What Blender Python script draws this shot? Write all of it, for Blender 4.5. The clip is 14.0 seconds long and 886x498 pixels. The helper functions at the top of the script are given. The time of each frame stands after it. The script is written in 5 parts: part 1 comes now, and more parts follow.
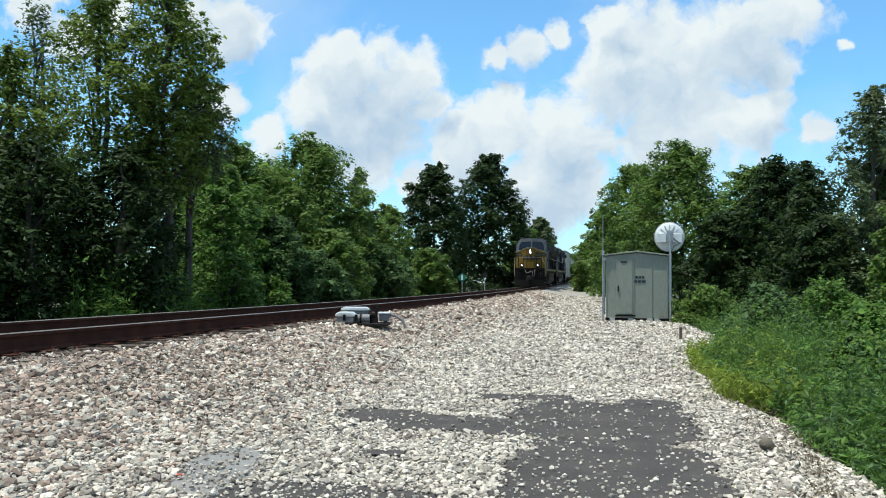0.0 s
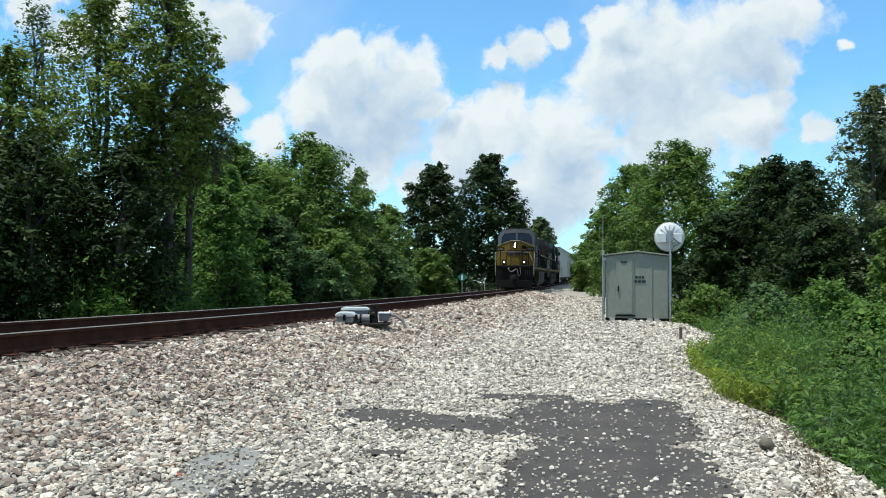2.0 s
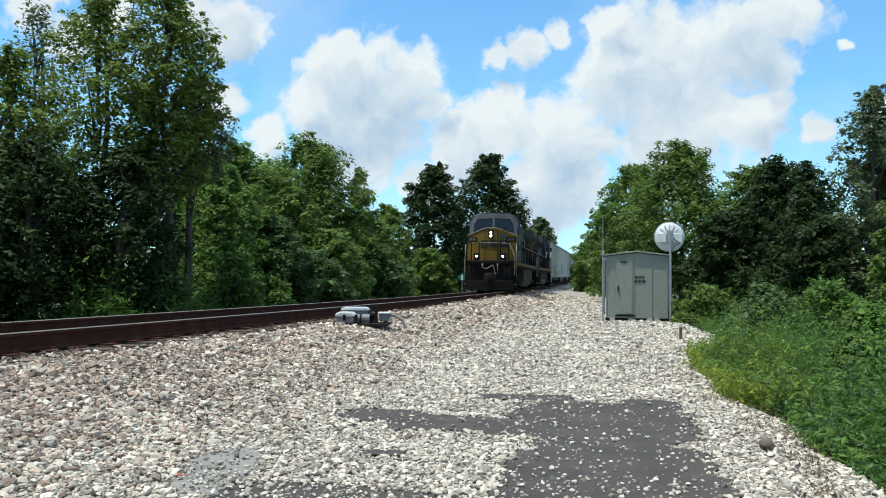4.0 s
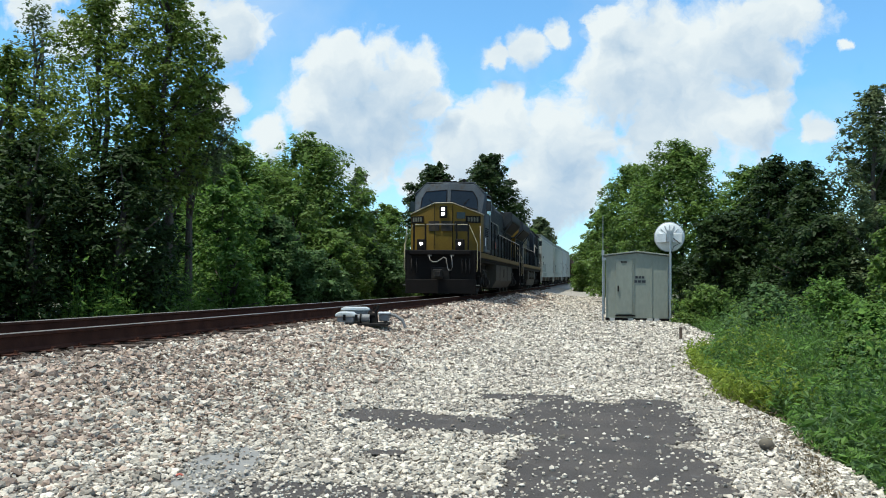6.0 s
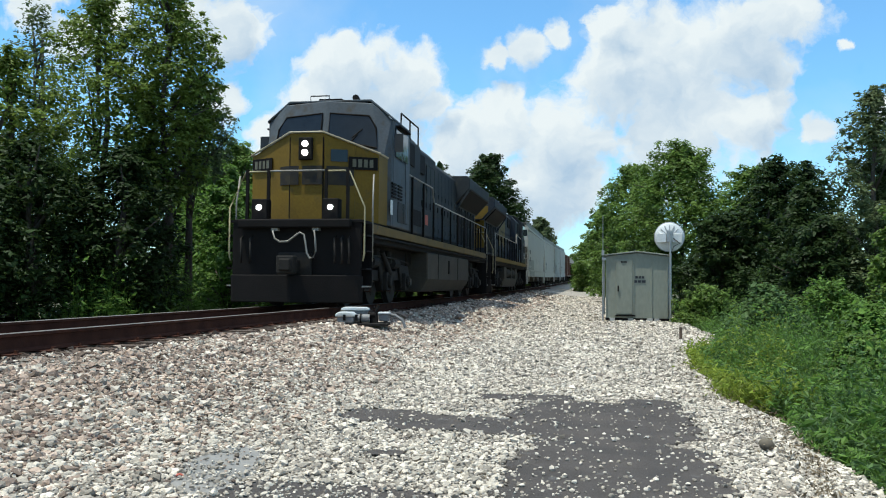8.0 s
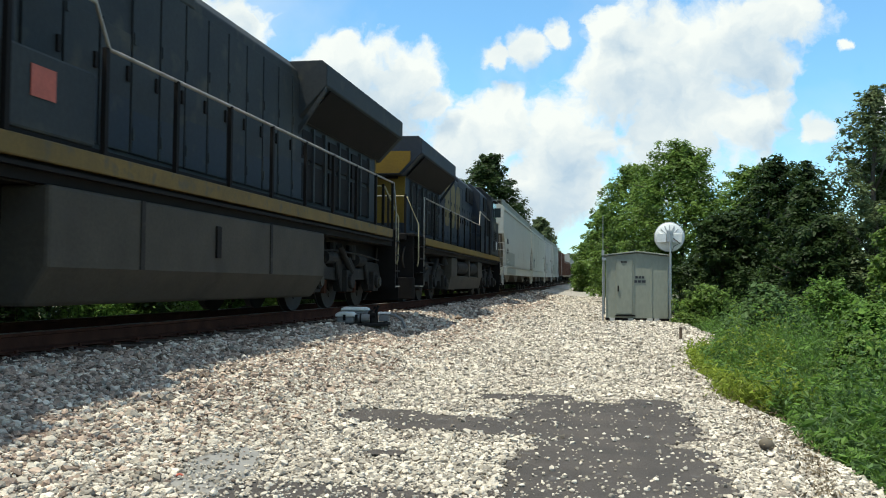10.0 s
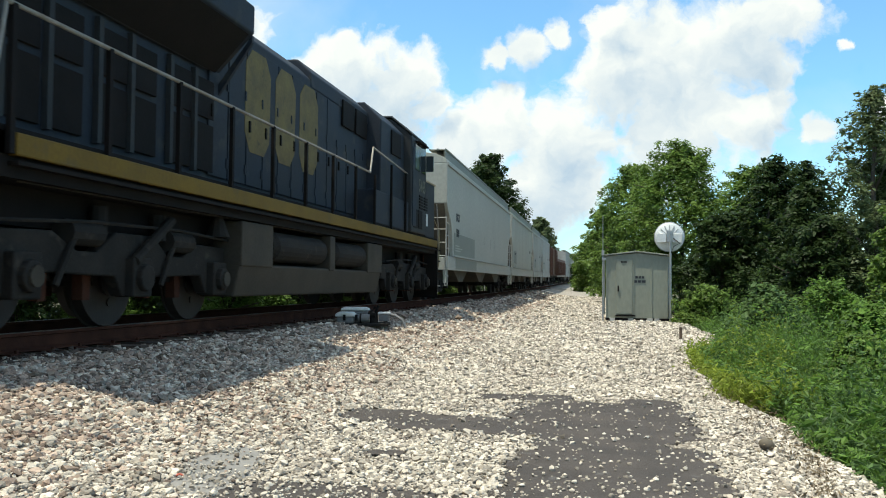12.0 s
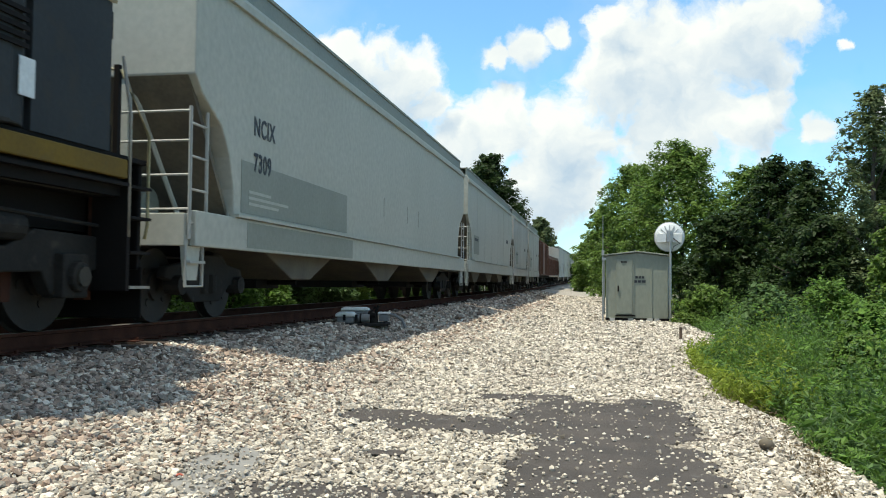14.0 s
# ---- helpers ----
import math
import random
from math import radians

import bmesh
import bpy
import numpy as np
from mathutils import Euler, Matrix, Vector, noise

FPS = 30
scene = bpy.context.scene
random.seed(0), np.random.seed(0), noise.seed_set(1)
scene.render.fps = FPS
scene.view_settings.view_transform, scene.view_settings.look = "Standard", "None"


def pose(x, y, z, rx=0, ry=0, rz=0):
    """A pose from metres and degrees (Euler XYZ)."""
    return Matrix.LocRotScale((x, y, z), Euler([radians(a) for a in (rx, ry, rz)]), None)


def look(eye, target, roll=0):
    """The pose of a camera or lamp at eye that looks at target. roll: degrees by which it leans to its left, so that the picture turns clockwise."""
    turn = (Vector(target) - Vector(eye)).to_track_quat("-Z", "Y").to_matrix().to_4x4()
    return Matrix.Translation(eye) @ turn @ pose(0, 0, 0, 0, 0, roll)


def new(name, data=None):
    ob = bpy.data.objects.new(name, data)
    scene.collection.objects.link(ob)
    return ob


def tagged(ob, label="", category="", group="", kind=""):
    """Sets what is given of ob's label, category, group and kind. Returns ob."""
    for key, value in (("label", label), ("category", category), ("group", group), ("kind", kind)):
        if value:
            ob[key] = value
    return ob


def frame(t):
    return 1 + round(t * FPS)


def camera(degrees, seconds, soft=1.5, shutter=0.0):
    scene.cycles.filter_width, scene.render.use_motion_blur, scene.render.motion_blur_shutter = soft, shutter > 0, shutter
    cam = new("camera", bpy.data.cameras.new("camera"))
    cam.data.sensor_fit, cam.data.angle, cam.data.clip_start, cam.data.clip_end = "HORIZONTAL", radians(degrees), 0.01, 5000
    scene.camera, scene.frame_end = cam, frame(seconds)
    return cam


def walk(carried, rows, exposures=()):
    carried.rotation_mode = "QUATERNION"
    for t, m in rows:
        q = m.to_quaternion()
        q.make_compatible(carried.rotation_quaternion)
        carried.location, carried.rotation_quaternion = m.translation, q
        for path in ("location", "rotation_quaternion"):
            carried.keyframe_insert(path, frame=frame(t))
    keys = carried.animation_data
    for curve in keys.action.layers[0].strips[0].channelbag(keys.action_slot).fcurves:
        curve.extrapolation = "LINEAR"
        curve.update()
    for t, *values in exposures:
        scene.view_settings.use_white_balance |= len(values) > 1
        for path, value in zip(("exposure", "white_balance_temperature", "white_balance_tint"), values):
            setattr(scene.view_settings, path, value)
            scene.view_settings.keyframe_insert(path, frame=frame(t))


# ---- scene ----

# ---------------------------------------------------------------- camera
cam = camera(53.34, 14.0, soft=1.0, shutter=0.12)
EYE = Vector((0.0, 0.0, 1.15))
AIM = EYE + Vector((-0.19842, 0.97938, 0.03812))
walk(cam, [(0.0, look(EYE, AIM, 0.49)), (14.0, look(EYE, AIM, 0.49))],
     exposures=[(0.0, 0.0, 6080, 2.0), (8.0, 0.0, 6080, 2.0), (10.4, 0.15, 6550, 1.0), (14.0, 0.19, 6620, 2.0)])

# ---------------------------------------------------------------- sun, sky and clouds
SUN_TO = Vector((-1.35, -0.80, 4.9)).normalized()
sun = new("sun", bpy.data.lights.new("sun", "SUN"))
sun.data.energy, sun.data.angle, sun.data.color = 5.0, radians(0.6), (1.0, 0.94, 0.84)
sun.matrix_world = look(SUN_TO * 200, (0, 0, 0))

# cloud puffs: slope sideways, slope upwards and radius, seen along the track
PUFFS = [(-0.321, 0.251, 0.06), (-0.261, 0.232, 0.06), (-0.371, 0.213, 0.043), (-0.307, 0.187, 0.105),
         (-0.417, 0.177, 0.036), (-0.216, 0.207, 0.028), (-0.129, 0.186, 0.055), (-0.162, 0.17, 0.055),
         (-0.063, 0.162, 0.08), (0.0, 0.24, 0.067), (0.049, 0.243, 0.098), (0.134, 0.263, 0.07),
         (0.182, 0.29, 0.044), (0.134, 0.18, 0.054), (0.061, 0.168, 0.091), (-0.009, 0.291, 0.033),
         (-0.077, 0.109, 0.08), (-0.22, 0.112, 0.048), (-0.109, 0.273, 0.027), (-0.073, 0.29, 0.021),
         (-0.141, 0.262, 0.022), (-0.463, 0.306, 0.055), (-0.521, 0.328, 0.041), (-0.481, 0.221, 0.033),
         (-0.749, 0.355, 0.054), (-0.687, 0.306, 0.045), (-0.625, 0.339, 0.03), (0.207, 0.168, 0.025),
         (0.234, 0.26, 0.01), (0.28, 0.187, 0.025), (-0.181, 0.15, 0.062), (0.157, 0.203, 0.029)]


def build_world():
    w = bpy.data.worlds.new("sky")
    scene.world = w
    w.use_nodes = True
    nt = w.node_tree
    N, L = nt.nodes, nt.links
    N.clear()

    def nd(kind, operation="", data_type=""):
        n = N.new(kind)
        if operation:
            n.operation = operation
        if data_type:
            n.data_type = data_type
        return n

    def val(node, i, v):
        if isinstance(v, (int, float, tuple)):
            node.inputs[i].default_value = v
        else:
            L.new(v, node.inputs[i])

    def calc(op, a, b=0.0, c=0.0):
        n = nd("ShaderNodeMath", operation=op)
        val(n, 0, a), val(n, 1, b)
        if op in ("MULTIPLY_ADD", "SMOOTH_MAX"):
            val(n, 2, c)
        return n.outputs[0]

    tc = nd("ShaderNodeTexCoord")
    sep = nd("ShaderNodeSeparateXYZ")
    L.new(tc.outputs["Generated"], sep.inputs[0])
    ay = calc("MAXIMUM", calc("ABSOLUTE", sep.outputs[1]), 0.12)
    comb = nd("ShaderNodeCombineXYZ")
    L.new(calc("DIVIDE", sep.outputs[0], ay), comb.inputs[0])
    L.new(calc("DIVIDE", sep.outputs[2], ay), comb.inputs[1])
    uv = comb.outputs[0]
    nz = nd("ShaderNodeTexNoise")
    nz.inputs["Scale"].default_value, nz.inputs["Detail"].default_value = 17.0, 10.0
    nz.inputs["Roughness"].default_value = 0.56
    L.new(uv, nz.inputs["Vector"])
    warp = nd("ShaderNodeVectorMath", operation="MULTIPLY_ADD")
    L.new(nz.outputs["Color"], warp.inputs[0])
    warp.inputs[1].default_value = (0.075, 0.06, 0.0)
    off = nd("ShaderNodeVectorMath", operation="SUBTRACT")
    L.new(uv, off.inputs[0])
    off.inputs[1].default_value = (0.037, 0.030, 0.0)
    L.new(off.outputs[0], warp.inputs[2])
    lift = nd("ShaderNodeVectorMath", operation="ADD")
    L.new(warp.outputs[0], lift.inputs[0])
    lift.inputs[1].default_value = (-0.012, 0.030, 0.0)

    def cover_at(point):
        field = None
        for u, v, r in PUFFS:
            d = nd("ShaderNodeVectorMath", operation="DISTANCE")
            L.new(point, d.inputs[0])
            d.inputs[1].default_value = (u, v, 0)
            f = calc("MULTIPLY_ADD", d.outputs["Value"], -1.0 / r, 1.0)
            field = f if field is None else calc("SMOOTH_MAX", field, f, 0.16)
        fine = nd("ShaderNodeTexNoise")
        fine.inputs["Scale"].default_value, fine.inputs["Detail"].default_value = 24.0, 9.0
        fine.inputs["Roughness"].default_value = 0.55
        L.new(point, fine.inputs["Vector"])
        return calc("ADD", field, calc("MULTIPLY_ADD", fine.outputs["Fac"], 1.5, -0.80))

    dens, above = cover_at(warp.outputs[0]), cover_at(lift.outputs[0])
    ramp = nd("ShaderNodeMapRange")
    ramp.interpolation_type = "SMOOTHSTEP"
    L.new(dens, ramp.inputs[0])
    ramp.inputs[1].default_value, ramp.inputs[2].default_value = -0.10, 0.42
    # thin haze of high cloud
    hz = nd("ShaderNodeTexNoise")
    hz.inputs["Scale"].default_value, hz.inputs["Detail"].default_value = 5.0, 6.0
    L.new(uv, hz.inputs["Vector"])
    haze = nd("ShaderNodeMapRange")
    L.new(hz.outputs["Fac"], haze.inputs[0])
    haze.inputs[1].default_value, haze.inputs[2].default_value = 0.45, 0.75
    haze.inputs[3].default_value, haze.inputs[4].default_value = 0.04, 0.40
    low = nd("ShaderNodeMapRange")
    L.new(sep.outputs[2], low.inputs[0])
    low.inputs[1].default_value, low.inputs[2].default_value = 0.0, 0.2
    low.inputs[3].default_value, low.inputs[4].default_value = 0.45, 0.0
    # broken cloud added overhead, out of view, to whiten the light in shadows
    hn = nd("ShaderNodeTexNoise")
    hn.inputs["Scale"].default_value, hn.inputs["Detail"].default_value = 3.2, 7.0
    L.new(tc.outputs["Generated"], hn.inputs["Vector"])
    fill_cloud = nd("ShaderNodeMapRange")
    L.new(hn.outputs["Fac"], fill_cloud.inputs[0])
    fill_cloud.inputs[1].default_value, fill_cloud.inputs[2].default_value = 0.42, 0.58
    high = nd("ShaderNodeMapRange")
    L.new(sep.outputs[2], high.inputs[0])
    high.inputs[1].default_value, high.inputs[2].default_value = 0.42, 0.62
    over = calc("MULTIPLY", fill_cloud.outputs[0], high.outputs[0])
    cover = calc("MAXIMUM", calc("MAXIMUM", calc("MAXIMUM", ramp.outputs[0], over), haze.outputs[0]), low.outputs[0])
    # grey-blue bellies inside the cloud
    bel = nd("ShaderNodeTexNoise")
    bel.inputs["Scale"].default_value, bel.inputs["Detail"].default_value = 9.0, 7.0
    L.new(warp.outputs[0], bel.inputs["Vector"])
    bm = nd("ShaderNodeMapRange")
    thick = calc("MULTIPLY_ADD", calc("MAXIMUM", above, 0.0), 0.42, calc("MULTIPLY_ADD", bel.outputs["Fac"], 0.9, -0.28))
    L.new(thick, bm.inputs[0])
    bm.inputs[1].default_value, bm.inputs[2].default_value = 0.16, 0.68
    tint = nd("ShaderNodeMix", data_type="RGBA")
    L.new(bm.outputs[0], tint.inputs[0])
    tint.inputs[6].default_value, tint.inputs[7].default_value = (1.0, 1.0, 1.0, 1), (0.50, 0.63, 0.80, 1)
    cloud = nd("ShaderNodeBackground")
    L.new(tint.outputs[2], cloud.inputs[0])
    cloud.inputs[1].default_value = 0.90
    sky = nd("ShaderNodeTexSky")
    sky.sky_type, sky.sun_disc = "NISHITA", False
    sky.sun_elevation = math.asin(SUN_TO.z)
    sky.sun_rotation = math.atan2(SUN_TO.x, SUN_TO.y)
    sky.air_density, sky.dust_density, sky.ozone_density = 1.0, 0.3, 2.0
    blue = nd("ShaderNodeBackground")
    deep = nd("ShaderNodeMix", data_type="RGBA")
    deep.blend_type = "MULTIPLY"
    deep.inputs[0].default_value = 1.0
    L.new(sky.outputs[0], deep.inputs[6])
    deep.inputs[7].default_value = (0.66, 0.98, 1.12, 1)
    L.new(deep.outputs[2], blue.inputs[0])
    blue.inputs[1].default_value = 0.18
    mix = nd("ShaderNodeMixShader")
    L.new(cover, mix.inputs[0]), L.new(blue.outputs[0], mix.inputs[1]), L.new(cloud.outputs[0], mix.inputs[2])
    out = nd("ShaderNodeOutputWorld")
    L.new(mix.outputs[0], out.inputs[0])


build_world()


# ---------------------------------------------------------------- materials
def material(name, color, rough=0.7, metal=0.0, color2=None, scale=6.0, fine=60.0, bump=0.15, dirt=None,
             island=0.0, rand=0.0, spec=0.4, emit=0.0, translucent=0.0, dirt_at=0.55, stretch=(1, 1, 1)):
    """Noise at two scales between two colours, an optional dirt layer, and fine relief."""
    m = bpy.data.materials.new(name)
    m.use_nodes = True
    nt = m.node_tree
    N, L = nt.nodes, nt.links
    bsdf = N["Principled BSDF"]
    bsdf.inputs["Roughness"].default_value, bsdf.inputs["Metallic"].default_value = rough, metal
    bsdf.inputs["Specular IOR Level"].default_value = spec
    tc = N.new("ShaderNodeTexCoord")
    mp = N.new("ShaderNodeMapping")
    mp.inputs["Scale"].default_value = stretch
    L.new(tc.outputs["Object"], mp.inputs[0])

    def noise_fac(s, detail=5.0, lo=0.3, hi=0.7):
        n = N.new("ShaderNodeTexNoise")
        n.inputs["Scale"].default_value, n.inputs["Detail"].default_value = s, detail
        L.new(mp.outputs[0], n.inputs["Vector"])
        r = N.new("ShaderNodeMapRange")
        r.inputs[1].default_value, r.inputs[2].default_value = lo, hi
        L.new(n.outputs["Fac"], r.inputs[0])
        return r.outputs[0], n.outputs["Fac"]

    def mixed(fac, a, b):
        n = N.new("ShaderNodeMix")
        n.data_type = "RGBA"
        for i, v in ((0, fac), (6, a), (7, b)):
            if isinstance(v, (tuple, float)):
                n.inputs[i].default_value = (*v, 1) if isinstance(v, tuple) else v
            else:
                L.new(v, n.inputs[i])
        return n.outputs[2]

    c2 = color2 or tuple(c * 0.72 for c in color)
    big, _ = noise_fac(scale)
    small, raw = noise_fac(fine, 3.0)
    col = mixed(big, color, c2)
    half = N.new("ShaderNodeMath")
    half.operation = "MULTIPLY"
    half.inputs[1].default_value = 0.35
    L.new(small, half.inputs[0])
    col = mixed(half.outputs[0], col, tuple(c * 0.6 for c in c2))
    if dirt:
        d, _ = noise_fac(scale * 2.3, 8.0, dirt_at, dirt_at + 0.15)
        col = mixed(d, col, dirt)
    if island or rand:
        src = N.new("ShaderNodeNewGeometry").outputs["Random Per Island"] if island else N.new("ShaderNodeObjectInfo").outputs["Random"]
        k = island or rand
        r = N.new("ShaderNodeMapRange")
        r.inputs[3].default_value, r.inputs[4].default_value = 1.0 - k, 1.0 + k
        L.new(src, r.inputs[0])
        hsv = N.new("ShaderNodeHueSaturation")
        L.new(r.outputs[0], hsv.inputs["Value"])
        L.new(col, hsv.inputs["Color"])
        col = hsv.outputs[0]
    L.new(col, bsdf.inputs["Base Color"])
    if bump:
        b = N.new("ShaderNodeBump")
        b.inputs["Strength"].default_value, b.inputs["Distance"].default_value = bump, 0.02
        L.new(raw, b.inputs["Height"])
        L.new(b.outputs[0], bsdf.inputs["Normal"])
    if emit:
        bsdf.inputs["Emission Color"].default_value = (1.0, 0.97, 0.9, 1)
        bsdf.inputs["Emission Strength"].default_value = emit
    if translucent:
        t = N.new("ShaderNodeBsdfTranslucent")
        L.new(col, t.inputs[0])
        mx = N.new("ShaderNodeMixShader")
        mx.inputs[0].default_value = translucent
        L.new(bsdf.outputs[0], mx.inputs[1]), L.new(t.outputs[0], mx.inputs[2])
        L.new(mx.outputs[0], N["Material Output"].inputs[0])
    return m


M = {}
M["stone"] = material("limestone", (0.60, 0.535, 0.44), 0.9, color2=(0.42, 0.365, 0.30), scale=1.2, fine=90, bump=0.4,
                      island=0.55, dirt=(0.25, 0.20, 0.16), dirt_at=0.6, spec=0.15)
M["stone_rusty_shaded"] = material("rust_stained_shaded_limestone", (0.44, 0.345, 0.27), 0.9, color2=(0.28, 0.205, 0.16), scale=1.2, fine=90, bump=0.4,
                            island=0.60, dirt=(0.15, 0.10, 0.08), dirt_at=0.6, spec=0.15)
# brown track-bed stones, darkened further for the shade under the train
M["stone_brown_shaded"] = material("brown_shaded_ballast", (0.13, 0.095, 0.072), 0.9, color2=(0.075, 0.055, 0.045), scale=1.2, fine=90, bump=0.4, island=0.6, spec=0.15)
M["ground"] = material("gravel_bed", (0.19, 0.17, 0.147), 0.95, color2=(0.11, 0.097, 0.085), scale=3, fine=45, bump=0.9,
                       dirt=(0.20, 0.17, 0.14))
M["gravel_far"] = material("packed_gravel", (0.44, 0.395, 0.33), 0.95, color2=(0.24, 0.21, 0.175), scale=5, fine=22, bump=0.9,
                           dirt=(0.22, 0.19, 0.16))
M["soil"] = material("weedy_soil", (0.10, 0.11, 0.05), 0.95, color2=(0.07, 0.06, 0.04), scale=1.5, fine=25, bump=0.6)
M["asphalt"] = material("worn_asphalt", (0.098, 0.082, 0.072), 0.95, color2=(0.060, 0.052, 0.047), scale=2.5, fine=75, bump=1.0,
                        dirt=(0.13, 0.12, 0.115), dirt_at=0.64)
M["mud"] = material("dried_mud", (0.27, 0.255, 0.235), 0.85, color2=(0.21, 0.20, 0.185), scale=3, fine=40, bump=0.1)
M["rail_rust"] = material("rusty_rail_steel", (0.095, 0.040, 0.025), 0.85, 0.0, color2=(0.050, 0.022, 0.016), scale=4, fine=70, bump=0.3, spec=0.05)
M["rail_head"] = material("polished_rail_head", (0.30, 0.26, 0.22), 0.5, 0.6, scale=3, fine=50, bump=0.05)
M["tie"] = material("creosoted_wood", (0.13, 0.088, 0.062), 0.9, color2=(0.07, 0.05, 0.038), scale=4, fine=40, bump=0.6,
                    stretch=(0.3, 3, 3), rand=0.3)
M["bark"] = material("bark", (0.12, 0.10, 0.08), 0.95, color2=(0.07, 0.055, 0.045), scale=5, fine=30, bump=0.8, stretch=(2, 2, 0.4))
# the darkest leaf colour has the shade of taller trees put into it
LEAVES = {
    "leaf_mid": (0.170, 0.262, 0.054), "leaf_dark_shaded": (0.050, 0.084, 0.024), "leaf_fresh": (0.148, 0.258, 0.048),
    "leaf_yellow": (0.275, 0.345, 0.045), "leaf_grey": (0.165, 0.210, 0.092), "leaf_olive": (0.225, 0.300, 0.060), "leaf_bush": (0.130, 0.215, 0.070)}
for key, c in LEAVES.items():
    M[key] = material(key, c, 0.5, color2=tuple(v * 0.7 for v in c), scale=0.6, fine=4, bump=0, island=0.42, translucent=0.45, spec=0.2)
M["stem"] = material("dry_stems", (0.20, 0.15, 0.09), 0.9, scale=3, fine=20, bump=0, island=0.4)


# ---------------------------------------------------------------- mesh building
class Mesh:
    """Collects plain solids; every solid is closed and has thickness."""

    def __init__(self):
        self.v, self.f = [], []

    def add(self, verts, faces):
        o = len(self.v)
        self.v += [tuple(p) for p in verts]
        self.f += [tuple(i + o for i in q) for q in faces]
        return self

    def box(self, x0, x1, y0, y1, z0, z1):
        v = [(x, y, z) for z in (z0, z1) for y in (y0, y1) for x in (x0, x1)]
        return self.add(v, [(0, 2, 3, 1), (4, 5, 7, 6), (0, 1, 5, 4), (2, 6, 7, 3), (0, 4, 6, 2), (1, 3, 7, 5)])

    def prism(self, outline, a, b, axis="x"):
        """A polygon extruded from a to b. Outline: (y, z) for axis x, (x, z) for y, (x, y) for z."""
        n = len(outline)
        put = {"x": lambda p, d: (d, p[0], p[1]), "y": lambda p, d: (p[0], d, p[1]), "z": lambda p, d: (p[0], p[1], d)}[axis]
        v = [put(p, a) for p in outline] + [put(p, b) for p in outline]
        f = [tuple(range(n))[::-1], tuple(range(n, 2 * n))] + [(i, (i + 1) % n, n + (i + 1) % n, n + i) for i in range(n)]
        return self.add(v, f)

    def tube(self, pts, r, n=8, r1=None):
        pts = [Vector(p) for p in pts]
        v, f = [], []
        for i, p in enumerate(pts):
            d = (pts[min(i + 1, len(pts) - 1)] - pts[max(i - 1, 0)]).normalized()
            s = d.cross(Vector((0, 0, 1)) if abs(d.z) < 0.9 else Vector((1, 0, 0))).normalized()
            t = d.cross(s)
            rr = r if r1 is None else r + (r1 - r) * i / (len(pts) - 1)
            for k in range(n):
                a = 2 * math.pi * k / n
                v.append(p + s * math.cos(a) * rr + t * math.sin(a) * rr)
        for i in range(len(pts) - 1):
            for k in range(n):
                f.append((i * n + k, i * n + (k + 1) % n, (i + 1) * n + (k + 1) % n, (i + 1) * n + k))
        f += [tuple(range(n))[::-1], tuple(range((len(pts) - 1) * n, len(pts) * n))]
        return self.add(v, f)

    def data(self, name, smooth=False):
        me = bpy.data.meshes.new(name)
        me.from_pydata(self.v, [], self.f)
        me.validate()
        bm = bmesh.new()
        bm.from_mesh(me)
        bmesh.ops.recalc_face_normals(bm, faces=bm.faces)
        bm.to_mesh(me)
        bm.free()
        if smooth:
            me.shade_smooth()
        return me


def part(name, mesh, mat, parent=None, label="", bevel=0.0, smooth=False, at=None):
    """Links a mesh as one object under a thing or a part."""
    me = mesh.data(name, smooth) if isinstance(mesh, Mesh) else mesh
    if not me.materials:
        me.materials.append(M[mat] if isinstance(mat, str) else mat)
    ob = new(name, me)
    if parent:
        ob.parent = parent
    if at:
        ob.matrix_basis = at
    if bevel:
        b = ob.modifiers.new("edge", "BEVEL")
        b.width, b.segments, b.limit_method, b.angle_limit = bevel, 2, "ANGLE", radians(35)
    if label:
        ob["label"] = label
    return ob


def thing(name, label, category, at=None, group="", kind=""):
    ob = new(name)
    ob.empty_display_size = 0.3
    if at:
        ob.matrix_world = at
    return tagged(ob, label, category, group, kind)


def fast_mesh(name, verts, faces_flat, per, mat):
    """A big mesh from arrays: faces of a fixed number of corners."""
    me = bpy.data.meshes.new(name)
    verts = np.asarray(verts, np.float32)
    idx = np.asarray(faces_flat, np.int32).ravel()
    n = len(idx) // per
    me.vertices.add(len(verts)), me.loops.add(len(idx)), me.polygons.add(n)
    me.vertices.foreach_set("co", verts.ravel())
    me.loops.foreach_set("vertex_index", idx)
    me.polygons.foreach_set("loop_start", np.arange(n, dtype=np.int32) * per)
    me.update(calc_edges=True)
    me.shade_flat()
    me.materials.append(M[mat])
    return me


# ---------------------------------------------------------------- the line of the track
RAIL_TOP = 0.655


def track_x(y):
    y = np.maximum(y, 0.0)
    c = np.minimum(y, 100.0)
    e = np.maximum(y - 100.0, 0.0)
    return -6.41 - 0.5834e-3 * c ** 2 + 3.41e-6 * c ** 3 - 0.0142 * e - 0.00003 * e ** 2


def track_z(y):
    y = np.maximum(y, 0.0)
    c = np.minimum(y, 110.0)
    return -0.0028 * c + 0.0579e-3 * c ** 2 + 0.0099 * np.maximum(y - 110.0, 0.0)


def gravel_edge(y):
    """The side of the gravel away from the track."""
    return np.interp(y, [0, 5, 6.4, 8.8, 11, 13.6, 16, 19, 21, 24, 31, 36, 55, 120], [1.1, 1.25, 1.30, 1.15, 1.0, 0.93, 1.1, 1.75, 2.0, 1.9, 1.8, 0.6, -0.8, -3.0]) + 0.06 * np.sin(y * 2.3 + 1)


